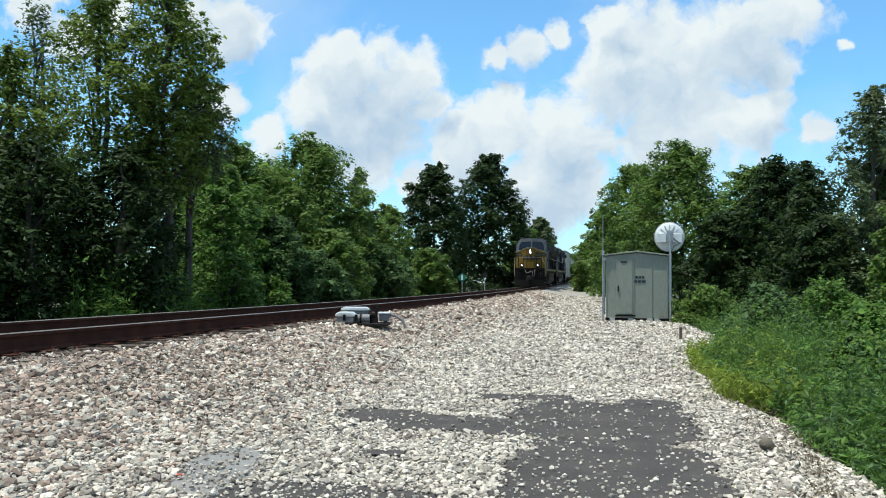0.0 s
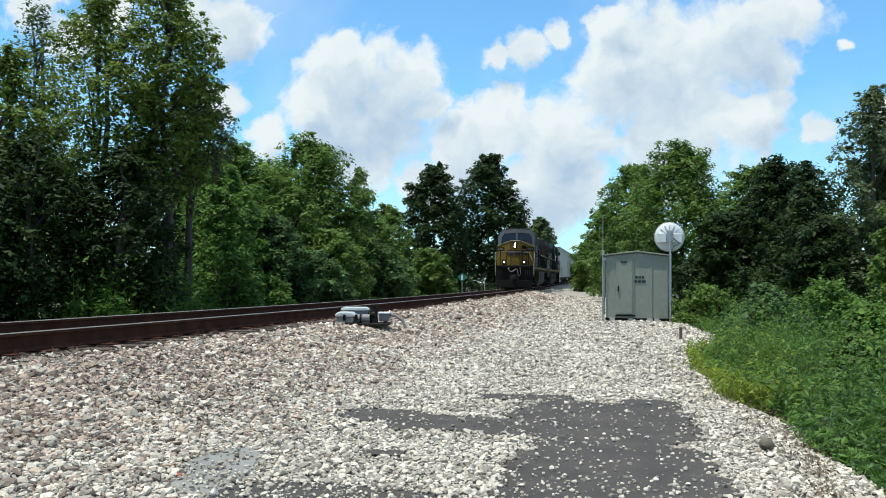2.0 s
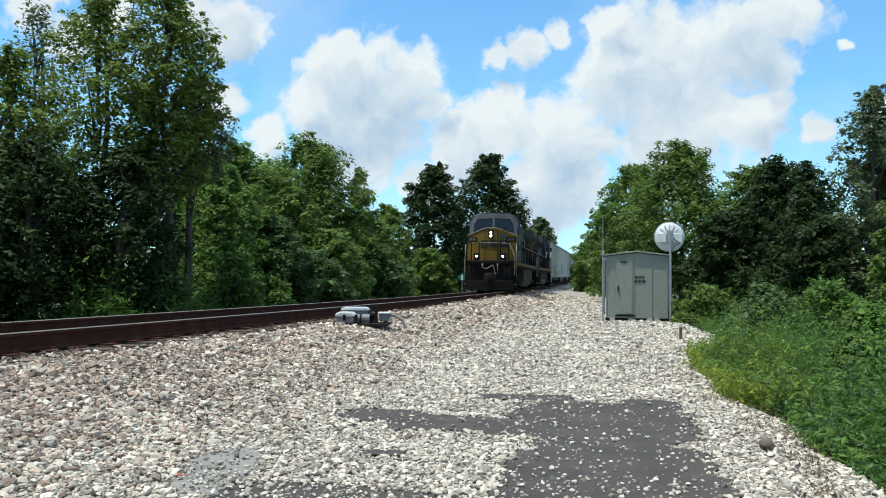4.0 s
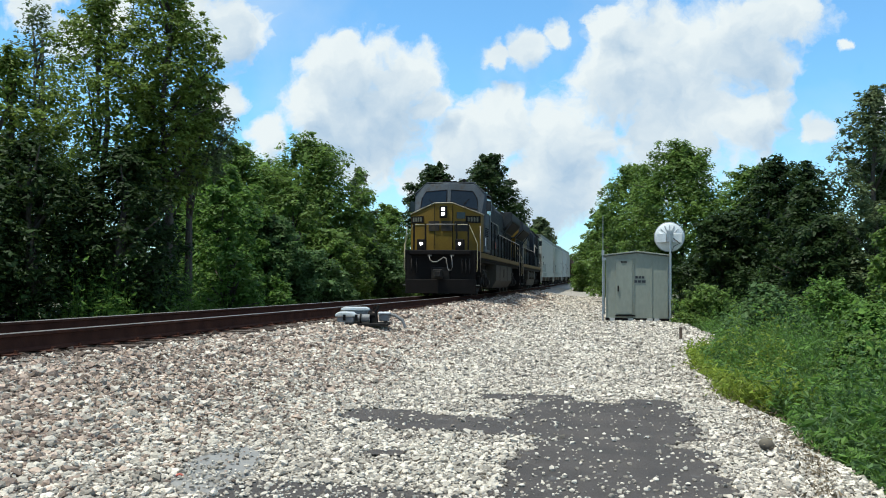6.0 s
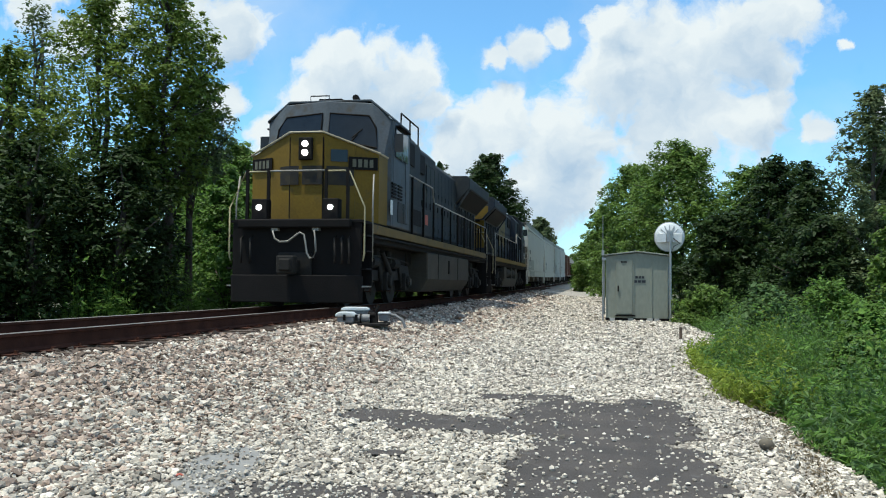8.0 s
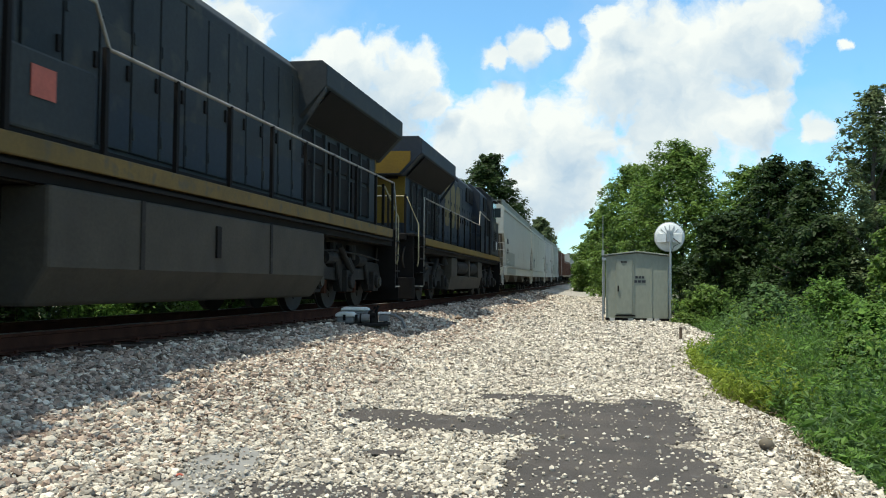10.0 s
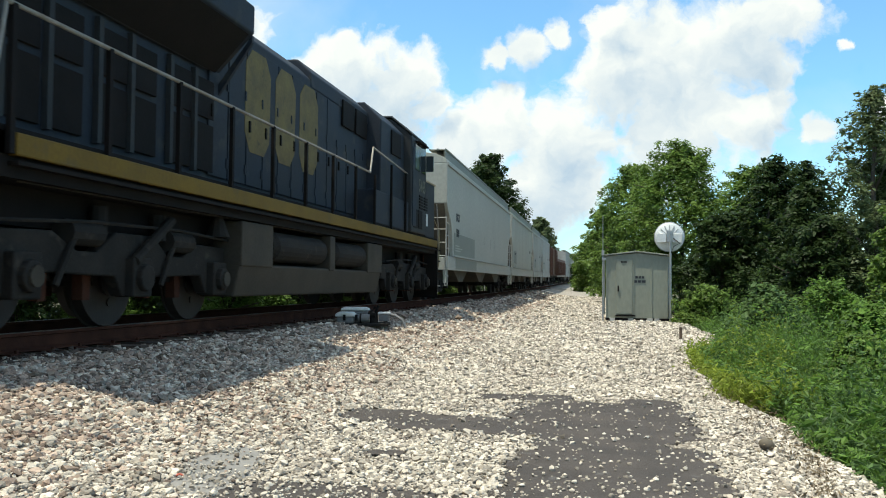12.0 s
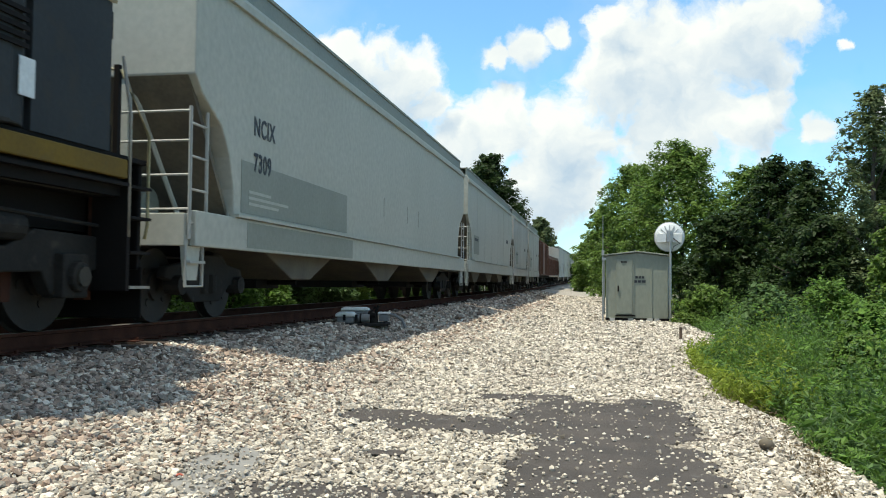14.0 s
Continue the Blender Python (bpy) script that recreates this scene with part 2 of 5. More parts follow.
def ground_z(x, y):
    u = x - track_x(y)
    e = gravel_edge(y)
    z = np.interp(u, [-60, -9, -4.2, -1.75, -1.2, 1.2, 1.75, 3.4, 4.4], [-0.7, -0.6, -0.35, 0.38, 0.40, 0.40, 0.38, 0.06, 0.0])
    z = z - 0.75 * np.clip((x - e) / 2.2, 0, 1) ** 0.9
    fade = np.clip(1 - np.abs(u) / 60, 0, 1)
    return z + track_z(np.minimum(y, 400)) * fade + 0.02 * np.sin(x * 1.7 + y * 0.6) * np.sin(y * 1.1)


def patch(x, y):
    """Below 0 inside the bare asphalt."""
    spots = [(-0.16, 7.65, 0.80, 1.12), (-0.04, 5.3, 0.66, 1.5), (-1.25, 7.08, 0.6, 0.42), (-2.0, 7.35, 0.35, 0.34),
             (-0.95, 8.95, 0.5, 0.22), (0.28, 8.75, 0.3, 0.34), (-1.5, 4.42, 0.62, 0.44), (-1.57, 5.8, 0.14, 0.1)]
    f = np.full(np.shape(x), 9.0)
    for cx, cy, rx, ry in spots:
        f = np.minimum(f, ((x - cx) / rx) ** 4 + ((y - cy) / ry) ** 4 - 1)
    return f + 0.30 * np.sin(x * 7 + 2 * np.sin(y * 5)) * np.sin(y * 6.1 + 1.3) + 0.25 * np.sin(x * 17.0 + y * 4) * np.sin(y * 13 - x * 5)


def mud(x, y):
    return ((x + 2.37 + 0.185 * (y - 5)) / 0.23) ** 2 + ((y - 4.95) / 0.7) ** 2 - 1 + 0.25 * np.sin(x * 13) * np.sin(y * 9)


def build_ground():
    us = np.unique(np.concatenate([[-1800, -900, -400, -200, -120, -80], np.arange(-60, -10, 2.5), np.arange(-10, 10.01, 0.2),
                                   np.arange(11, 60, 2.5), [80, 120, 200, 400, 900, 1800]]).round(3))
    ys = np.unique(np.concatenate([[-1500, -600, -250, -120, -60, -30, -15], np.arange(-10, 40, 0.25), np.arange(40, 120, 1.0),
                                   np.arange(120, 400, 8.0), [420, 500, 650, 900, 1400, 2500]]).round(3))
    U, Y = np.meshgrid(us, ys)
    X = U + track_x(np.minimum(Y, 400))
    Z = ground_z(X, Y)
    nx, ny = len(us), len(ys)
    a = (np.arange(ny - 1)[:, None] * nx + np.arange(nx - 1)).ravel()
    faces = np.stack([a, a + 1, a + nx + 1, a + nx], 1)
    me = fast_mesh("ground", np.stack([X, Y, Z], -1).reshape(-1, 3), faces, 4, "ground")
    me.materials.append(M["soil"])
    cx, cy = X.reshape(-1)[a] + 0.1, Y.reshape(-1)[a] + 0.1
    u = cx - track_x(np.minimum(cy, 400))
    green = (cx > gravel_edge(cy) + 0.1) | (u < -3.4) | (cy > 420) | (cy < -40)
    me.materials.append(M["gravel_far"])
    me.polygons.foreach_set("material_index", np.where(green, 1, np.where(cy > 36, 2, 0)).astype(np.int32))
    me.shade_smooth()
    g = new("ground", me)
    tagged(g, "gravel railway shoulder sloping into weedy soil", "ground", kind="structure")
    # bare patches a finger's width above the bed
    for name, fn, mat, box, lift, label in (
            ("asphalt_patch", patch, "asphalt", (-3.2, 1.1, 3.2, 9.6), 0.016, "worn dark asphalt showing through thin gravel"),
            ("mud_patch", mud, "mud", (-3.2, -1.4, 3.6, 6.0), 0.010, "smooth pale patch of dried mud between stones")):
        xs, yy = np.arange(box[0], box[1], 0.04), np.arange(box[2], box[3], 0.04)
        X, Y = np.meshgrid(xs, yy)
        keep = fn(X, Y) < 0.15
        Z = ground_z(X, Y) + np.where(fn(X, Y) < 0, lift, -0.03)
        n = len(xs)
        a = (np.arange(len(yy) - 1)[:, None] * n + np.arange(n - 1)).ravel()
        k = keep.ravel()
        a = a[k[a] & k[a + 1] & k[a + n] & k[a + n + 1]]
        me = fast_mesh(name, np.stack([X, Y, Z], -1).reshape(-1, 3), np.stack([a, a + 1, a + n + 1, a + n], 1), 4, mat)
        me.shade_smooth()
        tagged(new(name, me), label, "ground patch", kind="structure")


build_ground()


def rock_shapes(near, count, rng):
    """Broken stones of about unit size: (verts, triangles). Many-sided ones near by, eight-sided ones further off."""
    bm = bmesh.new()
    if near:
        bmesh.ops.create_icosphere(bm, subdivisions=1, radius=0.56)
    else:
        p = [bm.verts.new(q) for q in ((.62, 0, 0), (-.62, 0, 0), (0, .62, 0), (0, -.62, 0), (0, 0, .6), (0, 0, -.6))]
        for a in (0, 1):
            for b in (2, 3):
                for c in (4, 5):
                    bm.faces.new((p[a], p[b], p[c]) if (a + b + c) % 2 else (p[a], p[c], p[b]))
        bm.verts.index_update()
    bmesh.ops.triangulate(bm, faces=bm.faces)
    v = np.array([p.co[:] for p in bm.verts])
    f = np.array([[q.index for q in t.verts] for t in bm.faces])
    bm.free()
    return [v * rng.uniform(0.76, 1.16, (len(v), 1)) + rng.normal(0, 0.095, v.shape) for _ in range(count)], f


def turns(n, rng):
    q = rng.normal(size=(n, 4))
    q /= np.linalg.norm(q, axis=1)[:, None]
    w, x, y, z = q.T
    return np.stack([1 - 2 * (y * y + z * z), 2 * (x * y - z * w), 2 * (x * z + y * w), 2 * (x * y + z * w), 1 - 2 * (x * x + z * z),
                     2 * (y * z - x * w), 2 * (x * z - y * w), 2 * (y * z + x * w), 1 - 2 * (x * x + y * y)], -1).reshape(n, 3, 3)


def build_stones():
    rng = np.random.default_rng(7)
    for y0, y1, gap in ((3.8, 6.3, 0.0295), (6.3, 11.0, 0.033), (11.0, 16.0, 0.042), (16.0, 24, 0.058), (24, 40, 0.088), (40, 72, 0.17)):
        shapes, tri = rock_shapes(y0 < 6, 24, rng)
        ys = np.arange(y0, y1, gap * 0.86)
        xs = np.arange(-12.5, 2.6, gap)
        X, Y = np.meshgrid(xs, ys)
        X, Y = (X + rng.uniform(-0.5, 0.5, X.shape) * gap).ravel(), (Y + rng.uniform(-0.5, 0.5, Y.shape) * gap).ravel()
        u = X - track_x(Y)
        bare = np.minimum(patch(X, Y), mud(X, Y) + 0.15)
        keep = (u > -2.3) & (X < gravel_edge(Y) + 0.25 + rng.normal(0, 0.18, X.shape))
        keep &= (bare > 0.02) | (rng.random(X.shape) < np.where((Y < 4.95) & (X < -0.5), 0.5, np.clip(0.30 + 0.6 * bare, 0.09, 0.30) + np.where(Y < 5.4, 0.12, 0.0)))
        # the stretch of bed that the camera never shows
        keep &= (X > -0.72 * Y - 0.4) & (X < 0.34 * Y + 0.2)
        keep &= (u > 1.32) | (rng.random(X.shape) < np.where(u > 0.88, 0.66, 0.40))
        X, Y, u, bare = X[keep], Y[keep], u[keep], bare[keep]
        n = len(X)
        # coarse ballast by the rails, finer trodden gravel along the middle
        coarse = np.clip((4.2 - u) / 1.6, 0, 1)
        size = gap * np.exp(rng.normal(0.0, 0.30, n)) * np.where(bare < 0.02, rng.uniform(0.35, 0.95, n), 0.96 + 0.24 * coarse) * np.clip(1.10 - gap * 4.5, 0.52, 1)
        Z = ground_z(X, Y) + size * rng.uniform(0.05, 0.45, n)
        Z = np.where(np.abs(u) < 0.85, Z - 0.03, Z) + np.where((u > 0.9) & (u < 1.6), 0.012, 0.0) + np.where(bare < 0.02, 0.014, 0.0)
        R = turns(n, rng)
        V = np.stack(shapes)[rng.integers(0, 24, n)] * rng.uniform(0.74, 1.26, (n, 1, 3)) * size[:, None, None]
        V = np.einsum("nij,nkj->nki", R, V)
        V[:, :, 2] *= 0.72
        V += np.stack([X, Y, Z], -1)[:, None, :]
        # rust stains by the rails; their wide reach also paints the slope's shade
        rusty = rng.random(n) < np.clip((4.3 - u) / 3.0, 0, 0.66)
        # stones within the train's width take the brown colour with its shade
        under_train = u < 1.15 + rng.normal(0, 0.12, n)
        for some, mat, label in ((under_train, "stone_brown_shaded", "dark brown ballast between and beside the rails, shade under the train put into its colour"), (~rusty & ~under_train, "stone", "loose pale grey crushed limestone ballast"), (rusty & ~under_train, "stone_rusty_shaded", "rust-stained crushed limestone ballast beside the rails, darker on the shaded slope")):
            W = V[some]
            F = tri[None] + (np.arange(len(W)) * W.shape[1])[:, None, None]
            me = fast_mesh("ballast_stones", W.reshape(-1, 3), F.reshape(-1, 3), 3, mat)
            tagged(new("ballast_stones", me), label, "gravel", kind="stuff")


build_stones()


# ---------------------------------------------------------------- rails and ties
def build_track():
    t = thing("railway_track", "rusty steel rails spiked to dark wooden ties", "railway track", kind="structure")
    ys = np.concatenate([np.arange(-40, 110, 1.5), np.arange(110, 420, 10)])
    prof = [(-0.070, -0.186), (0.070, -0.186), (0.070, -0.172), (0.012, -0.150), (0.010, -0.045), (0.036, -0.036), (0.036, -0.006),
            (0.026, 0.0), (-0.026, 0.0), (-0.036, -0.006), (-0.036, -0.036), (-0.010, -0.045), (-0.012, -0.150), (-0.070, -0.172)]
    for side in (0.755, -0.755):
        v, f, n = [], [], len(prof)
        for y in ys:
            v += [(float(track_x(y)) + side + a, float(y), RAIL_TOP + float(track_z(y)) + b) for a, b in prof]
        for i in range(len(ys) - 1):
            f += [(i * n + k, i * n + (k + 1) % n, (i + 1) * n + (k + 1) % n, (i + 1) * n + k) for k in range(n)]
        me = Mesh().add(v, f).data("rail")
        me.materials.append(M["rail_rust"]), me.materials.append(M["rail_head"])
        for p in me.polygons:
            p.material_index = int(p.normal.z > 0.5 and p.center.z > RAIL_TOP + float(track_z(p.center.y)) - 0.02)
        part("rail", me, "rail_rust", t, "rusty rail with a polished running surface")
    tie = Mesh().box(-1.3, 1.3, -0.115, 0.115, -0.17, 0.0).data("tie")
    plate = Mesh().box(-0.17, 0.17, -0.1, 0.1, 0.0, 0.016).box(-0.115, -0.085, -0.09, -0.06, 0.01, 0.045).box(0.085, 0.115, 0.05, 0.08, 0.01, 0.045).data("tie_plate")
    rng = random.Random(3)
    y = 2.0
    while y < 95:
        top = RAIL_TOP + float(track_z(y)) - 0.203
        ob = part("tie", tie, "tie", t, at=pose(float(track_x(y)) + rng.uniform(-0.05, 0.05), y, top, 0, 0, rng.uniform(-1, 1)))
        if y < 45:
            for side in (0.755, -0.755):
                part("tie_plate", plate, "rail_rust", ob, at=pose(side, 0, 0))
        y += 0.53


build_track()


# ---------------------------------------------------------------- trees, shrubs and weeds
def leaf_quads(centers, normals, size, rng, long=1.7, single=False):
    """Small folded leaves at the given places: two triangles each, or one far off."""
    n = len(centers)
    a = rng.normal(size=(n, 3))
    nn = normals / (np.linalg.norm(normals, axis=1)[:, None] + 1e-9)
    t = np.cross(nn, a)
    t /= np.linalg.norm(t, axis=1)[:, None] + 1e-9
    b = np.cross(nn, t)
    s = (size * np.exp(rng.normal(0, 0.3, n)))[:, None]
    p0, p2 = centers - t * s * long * 0.5, centers + t * s * long * 0.5
    droop = nn * s * 0.18
    i = np.arange(n)[:, None]
    if single:
        V = np.stack([p0, centers + b * s * 0.9 - droop, p2], 1).reshape(-1, 3)
        return V, i * 3 + [0, 1, 2]
    p1, p3 = centers + b * s * 0.5 - droop, centers - b * s * 0.5 - droop
    V = np.stack([p0, p1, p2, p3], 1).reshape(-1, 3)
    F = np.concatenate([i * 4 + [0, 1, 2], i * 4 + [0, 2, 3]], 1).reshape(-1, 3)
    return V, F


def clump_points(lobes, n, rng, shell=0.55, loose=0.17):
    """Points in many overlapping twig clumps, most of them on the clumps' upper sides; returns places and outward ways."""
    lobes = np.asarray(lobes)
    w = lobes[:, 3] ** 2
    pick = rng.choice(len(lobes), n, p=w / w.sum())
    d = rng.normal(size=(n, 3))
    d[:, 2] = np.where(rng.random(n) < 0.4, np.abs(d[:, 2]), d[:, 2])
    d /= np.linalg.norm(d, axis=1)[:, None]
    r = lobes[pick, 3] * (1 - (1 - shell) * rng.random(n) ** 1.6) * (1 + rng.normal(0, loose, n))
    P = lobes[pick, :3] + d * r[:, None] * np.array([1, 1, 0.85])
    return P, d * 0.7 + rng.normal(0, 0.35, (n, 3)) + np.array([0, 0, 0.95])


def crown_lobes(h, width, base, rng, count, spread=1.0, top=1.0, under=1.0):
    """A crown's boughs: billows over an uneven dome from base to h, with ragged sprigs outside and a few boughs within."""
    out = []
    count = int(count * 1.5)
    R = width * 0.5
    for i in range(count):
        k = (i + rng.random()) / count
        z = base + (h - base) * k
        # profile of the dome: full in the lower half, rounded or pointed (top) above
        q = max(0.0, (k - 0.12) / 0.88)
        prof = max(0.10, (1 - q ** (1.3 + 1.1 * top)) ** 0.62) * (under + (1 - under) * min(1.0, k / 0.55))
        a = i * 2.39996 + rng.uniform(-0.35, 0.35)
        r = width * rng.uniform(0.10, 0.17) * (0.7 + 0.35 * prof)
        deep = rng.uniform(0.35, 0.7) if i % 5 == 0 else rng.uniform(0.86, 1.06)
        rad = max(0.0, R * prof * deep * spread - r * 0.75)
        out.append((rad * math.cos(a), rad * math.sin(a), min(z, h - r * 0.7), r))
        for _ in range(3):
            b = a + rng.uniform(-0.6, 0.6)
            rr = rad + r * rng.uniform(0.65, 1.0)
            out.append((rr * math.cos(b), rr * math.sin(b), min(h * 1.01, z + r * rng.uniform(-0.5, 0.9)), r * rng.uniform(0.22, 0.42)))
    return out


def trunk_mesh(h, width, base, lobes, rng, thick):
    m = Mesh()
    lean = [(0, 0, -0.8), (rng.uniform(-.2, .2), rng.uniform(-.2, .2), h * 0.3), (rng.uniform(-.4, .4), rng.uniform(-.4, .4), h * 0.62), (0.1, 0.1, h * 0.9)]
    m.tube(lean, thick, 8, thick * 0.18)
    for lx, ly, lz, r in lobes[:: max(1, len(lobes) // 16)]:
        z0 = max(h * 0.15, lz - rng.uniform(0.8, 1.8))
        m.tube([(0, 0, z0), (lx * 0.45, ly * 0.45, (z0 + lz) / 2 + 0.1), (lx, ly, lz)], thick * 0.4, 5, thick * 0.08)
    return m


def tree(x, y, h, width, leaf, size, n, seed, label, base=0.15, lobes=34, spread=1.0, top=1.0, name="tree", category="tree", trunk=0.16, fill=0.5, dense=1.0, inner=1.0, under=1.0):
    rng = np.random.default_rng(seed)
    z = float(ground_z(np.float64(x), np.float64(y)))
    t = thing(name, label, category, pose(x, y, z))
    H = h - z
    lb = crown_lobes(H, width, H * base, rng, lobes, spread, top, under)
    part("trunk", trunk_mesh(H, width, base, lb, rng, trunk), "bark", t, smooth=True)
    n = int(n * (1.6 if y > 29 else 1.1) * dense)
    P, Nn = clump_points(lb, n, rng, fill, 0.17 if y > 29 else 0.27)
    V, F = leaf_quads(P, Nn, np.full(n, size * 0.68), rng, single=y > 29)
    # broad leaves deep inside, so that the sky shows through only at the edges
    k = int(n * 0.03)
    Pi, Ni = clump_points([(a * 0.72, b * 0.72, c, r) for a, b, c, r in lb], k, rng, 0.1)
    Vi, Fi = leaf_quads(Pi, Ni, np.full(k, size * 2.0 * inner), rng, 1.3)
    V, F = np.concatenate([V, Vi]), np.concatenate([F, Fi + len(V)])
    part("crown", fast_mesh("crown", V, F, 3, leaf), leaf, t)
    return t


def build_trees():
    big = "tall leafy hardwood tree with an uneven dark crown"
    shade = "dense dark shrubby tree in shade beside the track"
    round_label = "rounded broad hardwood tree in full leaf"
    thicket = "bushy sapling thicket by the line"
    # beyond the track, close
    tree(-14.3, 22.0, 9.1, 3.9, "leaf_olive", 0.105, 16000, 11, big, 0.12, 44, top=1.4, inner=0.7, under=0.6)
    tree(-12.5, 22.5, 9.9, 3.3, "leaf_olive", 0.105, 15000, 12, "tall hardwood tree with open airy boughs at the wood's edge", 0.36, 40, top=1.4, inner=0.6, under=0.55)
    tree(-12.5, 24.0, 7.1, 2.8, "leaf_grey", 0.10, 6000, 18, "slim leafy hardwood tree at the wood's edge", 0.6, 24, top=1.0, inner=0.5, under=0.6)
    tree(-17.0, 23.0, 9.3, 3.6, "leaf_grey", 0.095, 6500, 13, "hardwood tree with thin wispy top twigs", 0.1, 40, top=0.6, inner=0.5)
    tree(-15.9, 20.5, 7.2, 3.4, "leaf_olive", 0.11, 9000, 19, big, 0.1, 36, top=1.0, under=0.6)
    tree(-17.9, 18.5, 6.4, 4.0, "leaf_mid", 0.13, 6000, 14, big, 0.1, 30, under=0.7)
    # shrub trees under the tall ones: their leaf colour carries the shade
    tree(-12.7, 20.8, 4.6, 3.0, "leaf_dark_shaded", 0.11, 11000, 15, shade, 0.0, 38, name="shrub_tree", top=1.6)
    tree(-14.6, 19.6, 4.7, 3.6, "leaf_dark_shaded", 0.11, 11000, 16, shade, 0.0, 38, name="shrub_tree", top=1.6)
    tree(-16.4, 18.8, 4.6, 3.6, "leaf_dark_shaded", 0.12, 8000, 20, shade, 0.0, 34, name="shrub_tree", top=1.6)
    tree(-13.3, 22.8, 5.0, 2.6, "leaf_dark_shaded", 0.12, 6000, 17, shade, 0.0, 24, name="shrub_tree")
    # beyond the track, middle distance
    tree(-16.2, 44.0, 8.6, 7.6, "leaf_mid", 0.155, 24000, 21, round_label, 0.05, 44)
    tree(-18.4, 40.0, 7.8, 6.4, "leaf_mid", 0.155, 17000, 22, round_label, 0.05, 40)
    tree(-14.4, 47.0, 7.5, 2.6, "leaf_grey", 0.15, 6000, 23, "narrow dark hardwood tree behind shrubs", 0.1, 22, top=0.6)
    tree(-14.4, 30.0, 5.2, 4.4, "leaf_fresh", 0.13, 17000, 24, "vine-covered light green tree", 0.0, 34)
    tree(-16.6, 33.0, 6.5, 4.8, "leaf_mid", 0.14, 11000, 26, "vine-covered light green tree", 0.0, 34)
    tree(-12.7, 31.0, 3.5, 3.3, "leaf_bush", 0.12, 13000, 25, thicket, 0.0, 26, name="shrub", category="shrub")
    tree(-12.2, 36.0, 3.3, 3.6, "leaf_mid", 0.13, 10000, 27, thicket, 0.0, 26, name="shrub", category="shrub")
    tree(-14.3, 37.0, 5.2, 4.4, "leaf_mid", 0.14, 11000, 29, thicket, 0.0, 28, name="shrub", category="shrub")
    tree(-13.3, 27.6, 4.3, 3.0, "leaf_fresh", 0.11, 10000, 40, thicket, 0.0, 26, name="shrub", category="shrub")
    tree(-12.0, 25.6, 2.3, 2.0, "leaf_fresh", 0.10, 6000, 75, thicket, 0.0, 20, name="shrub", category="shrub")
    tree(-12.7, 26.8, 2.2, 2.6, "leaf_fresh", 0.11, 8000, 38, thicket, 0.0, 22, name="shrub", category="shrub")
    tree(-11.9, 28.3, 1.3, 2.2, "leaf_fresh", 0.10, 6000, 39, thicket, 0.0, 20, name="shrub", category="shrub")
    tree(-12.0, 33.2, 2.3, 3.2, "leaf_bush", 0.12, 9000, 28, thicket, 0.0, 24, name="shrub", category="shrub")
    tree(-14.6, 50.0, 5.0, 5.4, "leaf_mid", 0.16, 11000, 30, thicket, 0.0, 28, name="shrub", category="shrub")
    tree(-12.3, 44.0, 3.0, 3.8, "leaf_bush", 0.14, 9000, 53, thicket, 0.0, 24, name="shrub", category="shrub")
    tree(-11.9, 54.0, 3.2, 3.6, "leaf_mid", 0.16, 8000, 54, thicket, 0.0, 24, name="shrub", category="shrub")
    tree(-15.6, 58.0, 6.3, 4.6, "leaf_mid", 0.18, 9000, 33, "low leafy tree beside the line", 0.0, 28)
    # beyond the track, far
    tree(-15.4, 72.0, 10.9, 6.6, "leaf_dark_shaded", 0.21, 17000, 31, "tall dark hardwood tree in full leaf", 0.0, 38)
    tree(-13.7, 92.0, 14.4, 9.0, "leaf_dark_shaded", 0.26, 19000, 32, "tall dark hardwood tree in full leaf", 0.0, 44)
    tree(-13.2, 118.0, 9.2, 6.8, "leaf_mid", 0.33, 8000, 34, "distant leafy tree along the line", 0.0, 28)
    tree(-13.6, 150.0, 12.2, 7.0, "leaf_grey", 0.40, 7000, 35, "distant leafy tree along the line", 0.0, 28)
    tree(-22.5, 55.0, 8.6, 9.0, "leaf_mid", 0.28, 5500, 36, round_label, 0.05, 36)
    tree(-25.0, 30.0, 7.2, 9.0, "leaf_dark_shaded", 0.26, 5000, 37, big, 0.05, 36)
    # on the side of the hut
    tree(3.8, 60.0, 10.3, 8.4, "leaf_mid", 0.18, 25000, 41, "broad rounded hardwood tree behind the hut", 0.0, 46)
    tree(0.9, 72.0, 10.6, 7.4, "leaf_mid", 0.20, 16000, 42, "hardwood tree along the far line", 0.0, 36)
    tree(-2.0, 100.0, 9.5, 6.8, "leaf_mid", 0.28, 10000, 43, "hardwood tree along the far line", 0.0, 28)
    tree(-5.0, 140.0, 7.8, 5.6, "leaf_mid", 0.38, 5000, 59, "distant leafy tree along the line", 0.0, 26)
    tree(-1.8, 170.0, 10.8, 8.0, "leaf_grey", 0.42, 6000, 44, "distant leafy tree along the line", 0.0, 28)
    tree(-5.4, 235.0, 15.5, 9.5, "leaf_mid", 0.55, 4500, 52, "distant leafy tree along the line", 0.0, 28)
    for x, y, w, seed in ((-7.0, 380.0, 15.0, 71), (-19.0, 390.0, 15.0, 72), (-13.0, 430.0, 17.0, 73)):
        tree(x, y, 12.5, w, "leaf_mid", 0.9, 2800, seed, "distant leafy tree closing the line's far end", 0.0, 26)
    tree(7.4, 54.0, 8.0, 5.4, "leaf_mid", 0.18, 11000, 45, "dense hardwood tree in a wood's edge", 0.0, 32)
    tree(7.1, 44.0, 7.1, 4.8, "leaf_dark_shaded", 0.15, 14000, 46, "dense feathery dark green tree", 0.0, 34, top=0.7)
